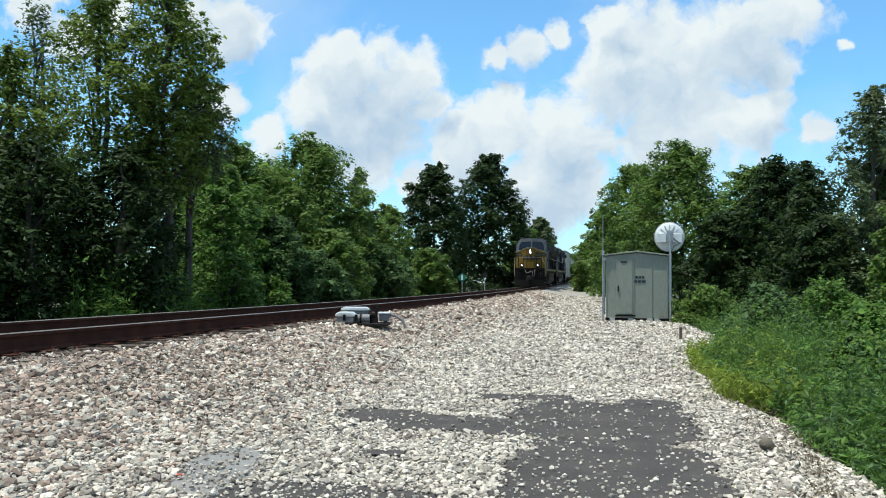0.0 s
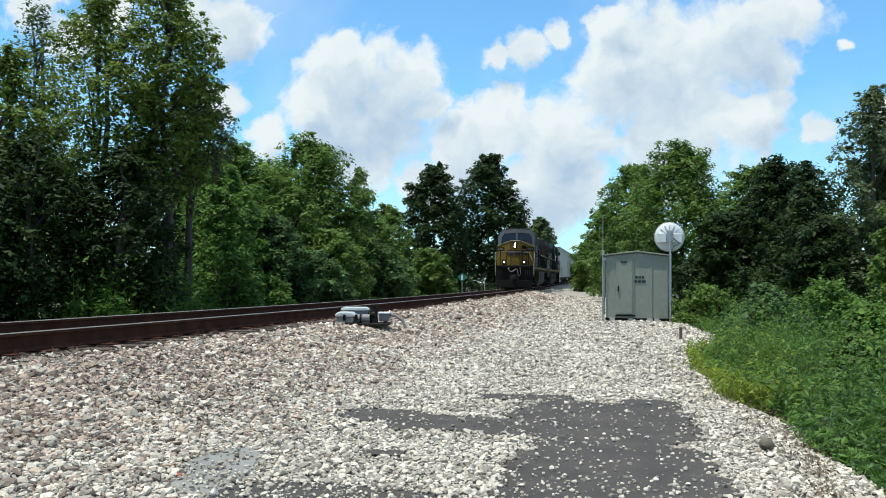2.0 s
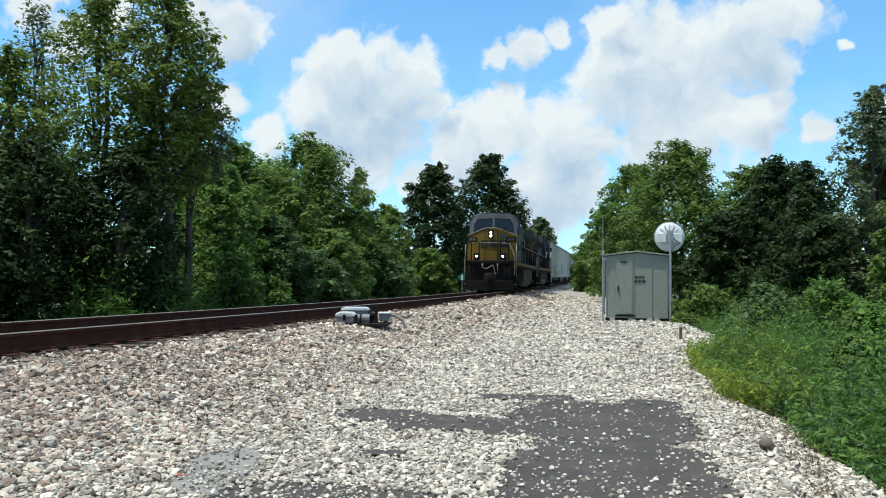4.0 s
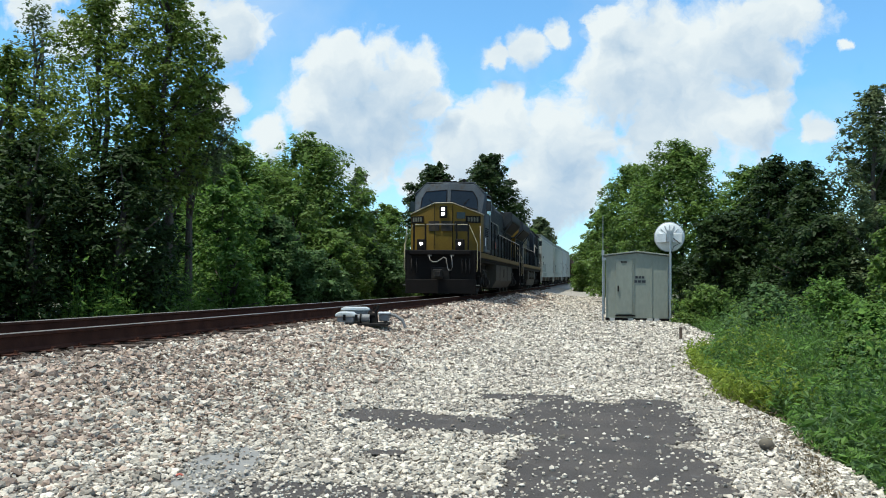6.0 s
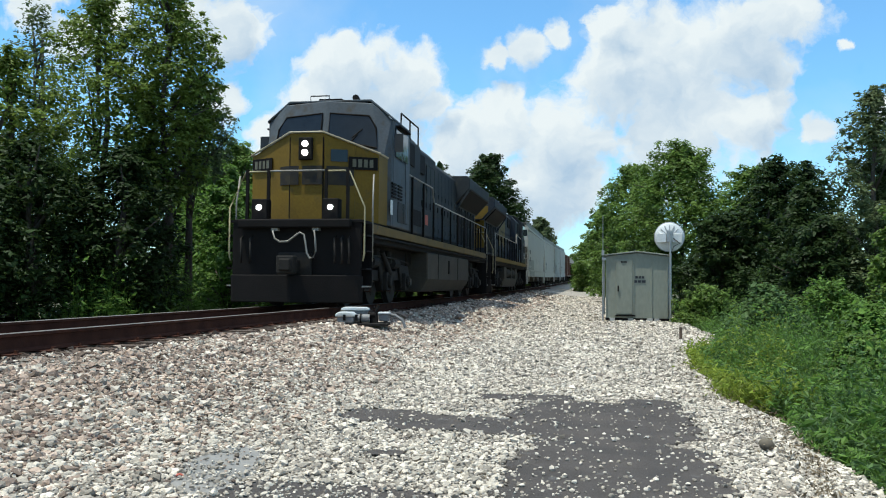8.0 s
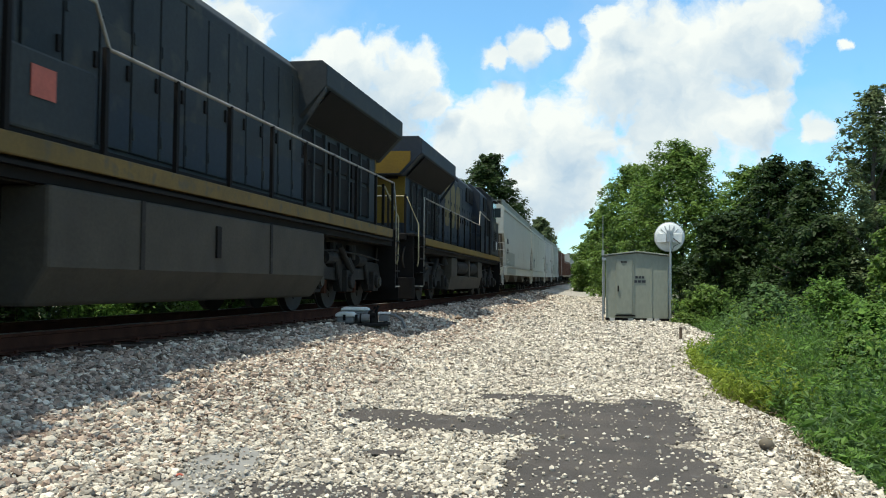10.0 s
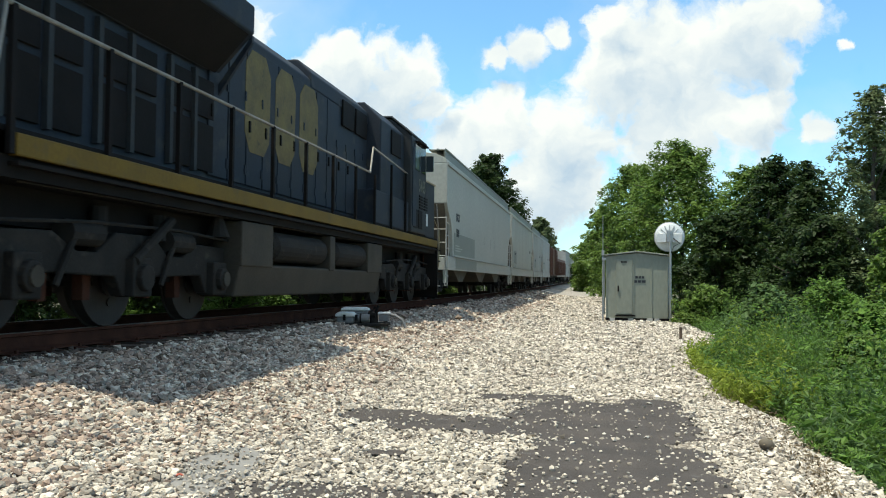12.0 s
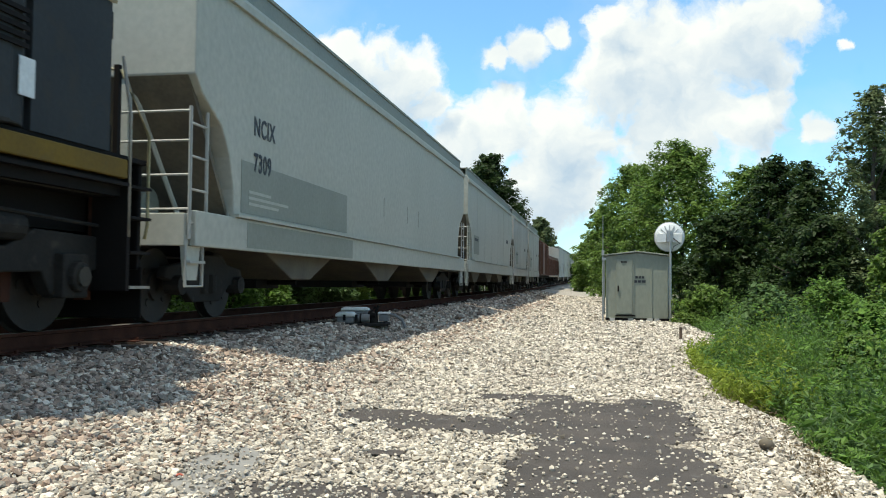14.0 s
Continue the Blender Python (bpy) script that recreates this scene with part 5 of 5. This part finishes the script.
        for q in (1, -1):
            part("bolster_bracket", Mesh().prism([(s * (L + 0.10), 0.92), (s * (L - 0.30), 0.92), (s * (L - 0.22), 0.52), (s * (L + 0.02), 0.52)], q * 1.44, q * 1.50), mat, t)
            part("corner_stay", Mesh().tube([(q * 0.66, s * (L - 0.1), 2.9), (q * 1.05, s * (L - 0.75), 1.15)], 0.03, 6), mat, t)
            part("side_stay", Mesh().box(q * 1.47 - 0.012, q * 1.47 + 0.012, min(s * (L - 1.2), s * (L - 1.12)), max(s * (L - 1.2), s * (L - 1.12)), 1.12, 1.40), mat, t)
        part("brake_rigging", Mesh().box(-0.55, -0.2, min(s * (L - 0.5), s * (L - 0.25)), max(s * (L - 0.5), s * (L - 0.25)), 1.121, 1.5).tube([(-0.8, s * (L - 0.3), 1.3), (0.9, s * (L - 0.3), 1.3)], 0.04, 8), "panel", t)
        coupler(t, s * (L + 0.05), s)
        rail_run(t, [(0.35, s * (L + 0.1), 0.95), (0.35, s * (L + 0.3), 0.7), (0.25, s * (L + 0.5), 0.5), (0.1, s * (L + 0.55), 0.55)], "black", 0.025, "brake_hose")
        car_truck(t, s * (L - 1.35), live)
    part("brake_reservoir", Mesh().tube([(-0.5, -L + 0.55, 1.45), (0.7, -L + 0.55, 1.45)], 0.22, 16), "panel", t)
    y = -L + 2.4
    while y < L - 2 and not first:
        for q in (1, -1):
            part("side_seam", Mesh().box(min(q * 1.551, q * 1.556), max(q * 1.551, q * 1.556), y, y + 0.035, 1.4, 4.08), mat, b)
        y += 2.45
    if not first:
        for q in (1, -1):
            part("data_panel", Mesh().box(min(q * 1.557, q * 1.561), max(q * 1.557, q * 1.561), -L + 1.5, -L + 3.0, 1.6, 2.3), "panel", b)
            part("stencil_bar", Mesh().box(min(q * 1.562, q * 1.565), max(q * 1.562, q * 1.565), -L + 1.7, -L + 2.7, 2.1, 2.2), "letter", b)
            part("stencil_bar", Mesh().box(min(q * 1.557, q * 1.561), max(q * 1.557, q * 1.561), L - 3.2, L - 2.4, 2.5, 2.68), "letter", b)
    if first:
        for q in (1, -1):
            part("repaint_panel", Mesh().box(min(q * 1.552, q * 1.557), max(q * 1.552, q * 1.557), -L + 1.35, -L + 6.2, 1.42, 2.12), "panel", b, "darker grey repainted panel")
            part("sill_panel", Mesh().box(min(q * 1.586, q * 1.59), max(q * 1.586, q * 1.59), -L + 1.5, -L + 6.5, 0.96, 1.30), "panel", b)
            for y in (-1.0, 1.3, 2.6):
                part("side_streak", Mesh().box(min(q * 1.552, q * 1.556), max(q * 1.552, q * 1.556), y, y + 0.03, 1.95, 2.35), "panel", b)
        lettering("NCIX", 0.36, "letter", b, side_pose(1, 1.556, -L + 1.75, 2.52), "reporting_mark")
        lettering("7309", 0.36, "letter", b, side_pose(1, 1.56, -L + 1.75, 2.02), "car_number")
        lettering("7309", 0.27, "letter", b, Matrix.Translation((-0.30, -L - 0.006, 4.0)) @ Euler((radians(90), 0, 0)).to_matrix().to_4x4(), "end_number")
        bars = Mesh()
        for k, w in enumerate((0.34, 0.2, 0.42)):
            bars.box(-0.32 - 0.12, -0.44 + w, -L - 0.01, -L - 0.004, 3.44 - k * 0.09, 3.49 - k * 0.09)
        part("data_bars", bars, "letter", b)
        bars = Mesh()
        for k, w in enumerate((0.8, 1.5, 1.1)):
            bars.box(1.557, 1.561, -L + 1.6, -L + 1.6 + w, 1.70 - k * 0.08, 1.74 - k * 0.08)
        part("stencil_bars", bars, "hopper", b)
    return t


def box_car(length, mat, label, open_top=False):
    t = thing("gondola_car" if open_top else "box_car", label, "gondola car" if open_top else "box car", group="freight cars")
    L = length / 2 - 0.5
    h = 3.1 if open_top else 4.3
    if open_top:
        b = part("body", Mesh().box(1.42, 1.5, -L, L, 1.1, h).box(-1.5, -1.42, -L, L, 1.1, h).box(-1.42, 1.42, -L, -L + 0.08, 1.1, h).box(-1.42, 1.42, L - 0.08, L, 1.1, h).box(-1.42, 1.42, -L + 0.08, L - 0.08, 1.1, 1.2), mat, t)
        part("load", Mesh().prism([(-1.4, 2.6), (1.4, 2.6), (0.9, 3.3), (0, 3.55), (-0.8, 3.35)], -L + 0.5, L - 0.5, "y"), "orange", t, bevel=0.1)
    else:
        b = part("body", Mesh().prism([(-1.5, 1.1), (1.5, 1.1), (1.5, h - 0.25), (0, h + 0.1), (-1.5, h - 0.25)], -L, L, "y"), mat, t, bevel=0.02)
        for q in (1, -1):
            part("sliding_door", Mesh().box(min(q * 1.503, q * 1.56), max(q * 1.503, q * 1.56), -1.5, 1.5, 1.2, h - 0.35), mat, t, bevel=0.02)
    y = -L + 0.3
    while y < L:
        for q in (1, -1):
            part("side_rib", Mesh().box(min(q * 1.502, q * 1.57), max(q * 1.502, q * 1.57), y, y + 0.1, 1.15, h - 0.3), mat, b)
        y += 1.2
    part("centre_sill", Mesh().box(-0.4, 0.4, -L, L, 0.85, 1.1), "black", t)
    for s in (1, -1):
        coupler(t, s * L, s)
        car_truck(t, s * (L - 1.6), False)
        for q in (1, -1):
            ladder(t, q, s * (L - 0.5), s * (L - 0.08), 1.1, h - 0.4, 1.6, 7, mat)
    return t


TRAIN = []


def build_train():
    TRAIN.append((locomotive(False), 10.08, False, 6.5))
    TRAIN.append((locomotive(True), 32.38, True, 6.5))
    y = 42.35
    for k, length in enumerate((21.1, 17.9, 12.0, 12.6, 14.0, 20.0, 13.0, 13.0, 13.0, 18.3, 18.3, 18.3, 18.3, 18.3)):
        if k < 2:
            car = covered_hopper(length, "hopper", k == 0, True)
        elif k == 2:
            car = covered_hopper(length, "hopper_b", hatch=True, label="chalky grey covered hopper car with streaked sides")
        elif k == 3:
            car = covered_hopper(length, "hopper_b", label="chalky grey covered hopper car with streaked sides")
        elif k == 4:
            car = box_car(length, "brown", "rusty brown steel box car with ribbed sides")
        elif k == 5:
            car = box_car(length, "brown", "dark brown gondola car heaped with orange scrap", True)
        else:
            car = covered_hopper(length, "hopper" if k % 3 else "hopper_b", label="grey covered hopper car far down the train")
        TRAIN.append((car, y + length / 2, False, length / 2 - 2))
        y += length


build_train()


# ---------------------------------------------------------------- hut, dish, point machine and small things
M["hut"] = material("grey_green_hut_paint", (0.275, 0.285, 0.225), 0.5, color2=(0.245, 0.255, 0.205), scale=1.2, fine=14, bump=0.04, dirt=(0.17, 0.17, 0.14), dirt_at=0.62, stretch=(1, 1, 0.4))
M["galv"] = material("galvanised_steel", (0.45, 0.46, 0.46), 0.45, 0.6, color2=(0.36, 0.37, 0.37), scale=5, fine=40, bump=0.05)
M["concrete"] = material("concrete_block", (0.55, 0.54, 0.50), 0.9, scale=4, fine=40, bump=0.3)
M["lid"] = material("bare_aluminium_lid", (0.74, 0.74, 0.72), 0.4, 0.25, color2=(0.60, 0.60, 0.58), scale=5, fine=40, bump=0.04)
M["cast"] = material("grey_machine_casting", (0.26, 0.255, 0.25), 0.55, color2=(0.17, 0.165, 0.16), scale=4, fine=40, bump=0.08, dirt=(0.22, 0.20, 0.18), dirt_at=0.6)
M["teal"] = material("green_sign_paint", (0.03, 0.22, 0.17), 0.5, scale=4, fine=30, bump=0)


def build_hut():
    x0, x1, y0, y1 = -0.48, 1.40, 28.0, 29.9
    g = 0.10
    t = thing("signal_hut", "grey-green metal railway equipment hut on concrete blocks", "equipment hut", pose(0, 0, 0))
    part("body", Mesh().prism([(x0, g), (x1, g), (x1, 2.02), ((x0 + x1) / 2, 2.13), (x0, 2.02)], y0, y1, "y"), "hut", t, bevel=0.01)
    part("roof", Mesh().prism([(x0 - 0.06, 2.03), ((x0 + x1) / 2, 2.145), (x1 + 0.06, 2.03), (x1 + 0.06, 2.07), ((x0 + x1) / 2, 2.19), (x0 - 0.06, 2.07)], y0 - 0.08, y1 + 0.08, "y"), "hut", t, bevel=0.008)
    for x in (x0, 0.36, 0.9, x1 - 0.03):
        part("wall_seam", Mesh().box(x, x + 0.03, y0 - 0.02, y0 - 0.002, g + 0.02, 2.0), "hut", t)
    d = part("door", Mesh().box(-0.17, 0.34, y0 - 0.035, y0 - 0.002, 0.22, 1.92), "hut", t, bevel=0.01)
    part("door_handle", Mesh().box(-0.12, -0.08, y0 - 0.07, y0 - 0.036, 0.92, 1.1), "black", d)
    part("door_vent", Mesh().box(-0.02, 0.16, y0 - 0.05, y0 - 0.036, 1.82, 1.86), "black", d)
    part("door_sill", Mesh().box(-0.19, 0.42, y0 - 0.09, y0 - 0.002, 0.16, 0.2), "black", t)
    bars = Mesh()
    for k, (a, w, z) in enumerate(((0.42, 0.08, 1.33), (0.52, 0.07, 1.33), (0.61, 0.08, 1.33), (0.38, 0.09, 1.20), (0.49, 0.1, 1.20), (0.61, 0.12, 1.20))):
        bars.box(a, a + w, y0 - 0.012, y0 - 0.003, z, z + 0.075)
    part("sign_bars", bars, "letter", t)
    part("skid", Mesh().box(x0, x1 + 0.2, y0, y0 + 0.12, 0.03, 0.098).box(x0, x1 + 0.2, y1 - 0.12, y1, 0.03, 0.098), "black", t)
    for x in (-0.36, 0.2, 0.78, 0.98):
        part("block", Mesh().box(x, x + 0.16, y0 - 0.06, y0 + 0.12, -0.08, 0.10), "concrete", t)
    part("cable_duct", Mesh().tube([(x1 + 0.03, y0 + 0.3, 0.0), (x1 + 0.03, y0 + 0.3, 2.0)], 0.03, 8).tube([(x0 - 0.05, y0 + 0.2, 0.2), (x0 - 0.05, y0 + 0.2, 2.0)], 0.025, 8), "galv", t)
    a = thing("whip_antenna", "thin galvanised antenna mast beside the hut", "antenna mast", pose(-0.57, 27.95, 0))
    part("mast", Mesh().tube([(0, 0, -0.1), (0, 0, 2.1)], 0.025, 8), "galv", a)
    part("whip", Mesh().tube([(0, 0, 2.1), (0, 0, 3.3)], 0.012, 6), "galv", a)
    part("bracket", Mesh().box(-0.03, 0.1, -0.03, 0.06, 1.9, 1.96).box(-0.04, 0.04, -0.04, 0.04, 2.05, 2.2), "galv", a)
    s = thing("dish_antenna", "round white dish antenna on a galvanised pole", "dish antenna", pose(1.47, 27.9, 0))
    part("pole", Mesh().tube([(0, 0, -0.1), (0, 0, 2.75)], 0.035, 10), "galv", s)
    dish = Mesh()
    rings = [(0.02, 0.0), (0.16, 0.012), (0.30, 0.045), (0.40, 0.085), (0.45, 0.115), (0.45, 0.135), (0.40, 0.105), (0.30, 0.065), (0.16, 0.032), (0.02, 0.02)]
    v, f, n = [], [], 36
    for r, dd in rings:
        v += [(r * math.cos(2 * math.pi * k / n), dd, r * math.sin(2 * math.pi * k / n)) for k in range(n)]
    for i in range(len(rings)):
        j = (i + 1) % len(rings)
        f += [(i * n + k, i * n + (k + 1) % n, j * n + (k + 1) % n, j * n + k) for k in range(n)]
    dish.add(v, f)
    ds = part("dish", dish, "white", s, "white dish seen from behind", at=pose(-0.02, 0.08, 2.62))
    part("rim", Mesh().tube([(0.455 * math.cos(a * math.pi / 12), 0.12, 0.455 * math.sin(a * math.pi / 12)) for a in range(25)], 0.014, 6), "galv", ds)
    part("mount_plate", Mesh().box(-0.09, 0.09, -0.10, 0.0, -0.16, 0.2), "galv", ds, bevel=0.01)
    for k in range(7):
        a = radians(20 + k * 23.3)
        part("rib", Mesh().tube([(0.1 * math.cos(a), -0.01, 0.1 * math.sin(a)), (0.36 * math.cos(a), 0.05, 0.36 * math.sin(a))], 0.018, 6), "galv", ds)
    for q in (1, -1):
        part("radio_box", Mesh().box(q * 0.24 - 0.14, q * 0.24 + 0.14, -0.06, 0.02, -0.18, 0.1), "white", ds, bevel=0.01)
    part("feed_cable", Mesh().tube([(0.1, -0.08, -0.05), (0.3, -0.08, -0.2), (0.12, -0.1, -0.3), (0.04, -0.1, -0.5)], 0.012, 6), "black", ds)


build_hut()


def build_machine():
    t = thing("point_machine", "grey cast-metal electric point machine bolted beside the rail", "point machine", pose(-4.80, 15.9, 0.34, 0, 0, 12))
    part("base_plate", Mesh().box(-0.62, 0.55, -0.32, 0.42, 0.0, 0.05), "frame", t, bevel=0.01)
    a = part("gear_case", Mesh().box(-0.40, -0.08, -0.30, 0.00, 0.05, 0.17), "cast", t, bevel=0.03)
    part("gear_lid", Mesh().prism([(-0.43, 0.17), (-0.05, 0.17), (-0.06, 0.22), (-0.12, 0.255), (-0.36, 0.255), (-0.42, 0.22)], -0.33, 0.03, "y"), "lid", a, "bright bare-metal lid", bevel=0.02)
    b = part("motor_case", Mesh().box(-0.34, 0.14, 0.10, 0.36, 0.05, 0.27), "cast", t, bevel=0.03)
    part("motor_lid", Mesh().prism([(-0.37, 0.27), (0.17, 0.27), (0.16, 0.31), (0.10, 0.335), (-0.30, 0.335), (-0.36, 0.31)], 0.07, 0.39, "y"), "lid", b, "bright bare-metal lid", bevel=0.015)
    for x in (-0.28, -0.06):
        part("lid_clasp", Mesh().box(x, x + 0.05, -0.345, -0.331, 0.10, 0.21), "black", a)
    part("motor_drum", Mesh().tube([(-0.05, -0.18, 0.14), (0.20, -0.18, 0.14)], 0.075, 14), "cast", t)
    part("motor_flange", Mesh().tube([(0.02, -0.18, 0.14), (0.05, -0.18, 0.14)], 0.095, 14), "frame", t)
    part("hand_throw", Mesh().tube([(0.22, -0.1, 0.05), (0.22, -0.1, 0.26), (0.29, -0.05, 0.34)], 0.030, 8).tube([(0.16, -0.14, 0.2), (0.3, -0.14, 0.2)], 0.05, 10), "black", t)
    part("selector_lever", Mesh().tube([(0.32, 0.05, 0.05), (0.30, 0.05, 0.26), (0.35, 0.05, 0.37)], 0.026, 8), "black", t)
    part("lever_guard", Mesh().box(0.17, 0.33, 0.02, 0.05, 0.05, 0.20), "frame", t, bevel=0.01)
    j = part("junction_box", Mesh().box(0.36, 0.55, -0.02, 0.22, 0.08, 0.21), "cast", t, bevel=0.02)
    part("junction_lid", Mesh().box(0.34, 0.57, -0.04, 0.24, 0.21, 0.25), "lid", j, bevel=0.015)
    part("conduit", Mesh().tube([(0.5, 0.1, 0.20), (0.66, 0.05, 0.19), (0.80, 0.0, 0.10), (0.86, -0.02, -0.04)], 0.03, 8), "cast", t)
    part("throw_rod", Mesh().box(-1.5, -0.5, -0.04, 0.02, 0.03, 0.08).box(-1.5, -0.5, 0.16, 0.2, 0.03, 0.07), "frame", t)
    for x in (-0.55, 0.48):
        for y in (-0.26, 0.36):
            part("bolt", Mesh().tube([(x, y, 0.05), (x, y, 0.09)], 0.025, 6), "frame", t)


build_machine()


def build_small():
    for x, y, size, name, label in ((-11.6, 64.5, 0.34, "line_sign", "green diamond-shaped trackside sign on a post"), (-10.9, 71.0, 0.26, "line_marker", "small dark trackside marker on a post")):
        z = float(ground_z(np.float64(x), np.float64(y)))
        top = 1.55 + (0.25 if size < 0.3 else 0)
        t = thing(name, label, "track sign", pose(x, y, z))
        part("post", Mesh().box(-0.03, 0.03, -0.02, 0.02, -0.3, top - z), "galv", t)
        p = part("plate", Mesh().prism([(-size, top - z), (0, top - z - size), (size, top - z), (0, top - z + size)], -0.045, -0.021, "y"), "teal" if size > 0.3 else "frame", t)
        if size > 0.3:
            part("symbol_bar", Mesh().box(-0.06, 0.06, -0.052, -0.046, top - z - 0.18, top - z + 0.16), "white", p)
    t = thing("signal_lamp", "distant lit railway signal lamp on a mast", "signal", pose(-11.2, 300, 0))
    part("mast", Mesh().tube([(0, 0, 0), (0, 0, 4.6)], 0.09, 8), "galv", t)
    part("lamp_head", Mesh().tube([(0, 0.3, 4.0), (0, -0.1, 4.0)], 0.62, 18), "black", t)
    part("lens", Mesh().tube([(0, -0.1, 4.0), (0, -0.14, 4.0)], 0.42, 18), "lamp", t)
    st = thing("marker_stake", "short dark weathered wooden stake in the gravel's edge", "stake", pose(1.22, 19.2, 0))
    part("shaft", Mesh().box(-0.03, 0.03, -0.03, 0.03, -0.2, 0.26), "tie", st, bevel=0.015)
    rock = thing("boulder", "rounded grey-brown stone larger than the ballast", "stone", pose(1.0, 6.6, 0.03))
    bm = bmesh.new()
    bmesh.ops.create_icosphere(bm, subdivisions=2, radius=0.055)
    for v in bm.verts:
        v.co *= 1 + 0.25 * noise.noise(v.co * 14)
        v.co.z *= 0.8
    me = bpy.data.meshes.new("stone")
    bm.to_mesh(me)
    bm.free()
    me.shade_smooth()
    part("stone", me, "dust", rock)
    sc = thing("litter_scrap", "crumpled bit of red plastic litter on stones", "litter", pose(-2.44, 4.62, 0.05, 10, 8, 30))
    part("scrap", Mesh().prism([(-0.02, 0), (0.0, 0.01), (0.02, 0.003), (0.02, 0.006), (0.0, 0.014), (-0.02, 0.004)], -0.012, 0.012, "y"), "red", sc)


build_small()


# ---------------------------------------------------------------- what moves
def run(t):
    """Metres by which the train has come nearer, counted from 10 s."""
    T = t - 10.0
    return 8.3616 * T + 0.0016 * T * T - 0.000402 * T ** 3


def car_pose(y, half, flip):
    pa, pb = [Vector((float(track_x(q)), q, RAIL_TOP + float(track_z(q)))) for q in (y - half, y + half)]
    d = (pb - pa).normalized()
    m = Matrix.Translation((pa + pb) / 2) @ Euler((math.asin(d.z), 0, -math.atan2(d.x, d.y))).to_matrix().to_4x4()
    return m @ pose(0, 0, 0, 0, 0, 180) if flip else m


def motions():
    for t, y, flip, half in TRAIN:
        walk(t, [(k * 0.5, car_pose(y - run(k * 0.5), half, flip)) for k in range(29)])
    for w, y, r in WHEELS:
        # rolls towards -y in the line's direction; turned about for a car that faces the other way
        top = w.parent.parent
        sign = -1 if top == TRAIN[1][0] else 1
        walk(w, [(k / 15, pose(0, y, r, sign * math.degrees(run(k / 15) / r) % 360)) for k in range(211)])


motions()
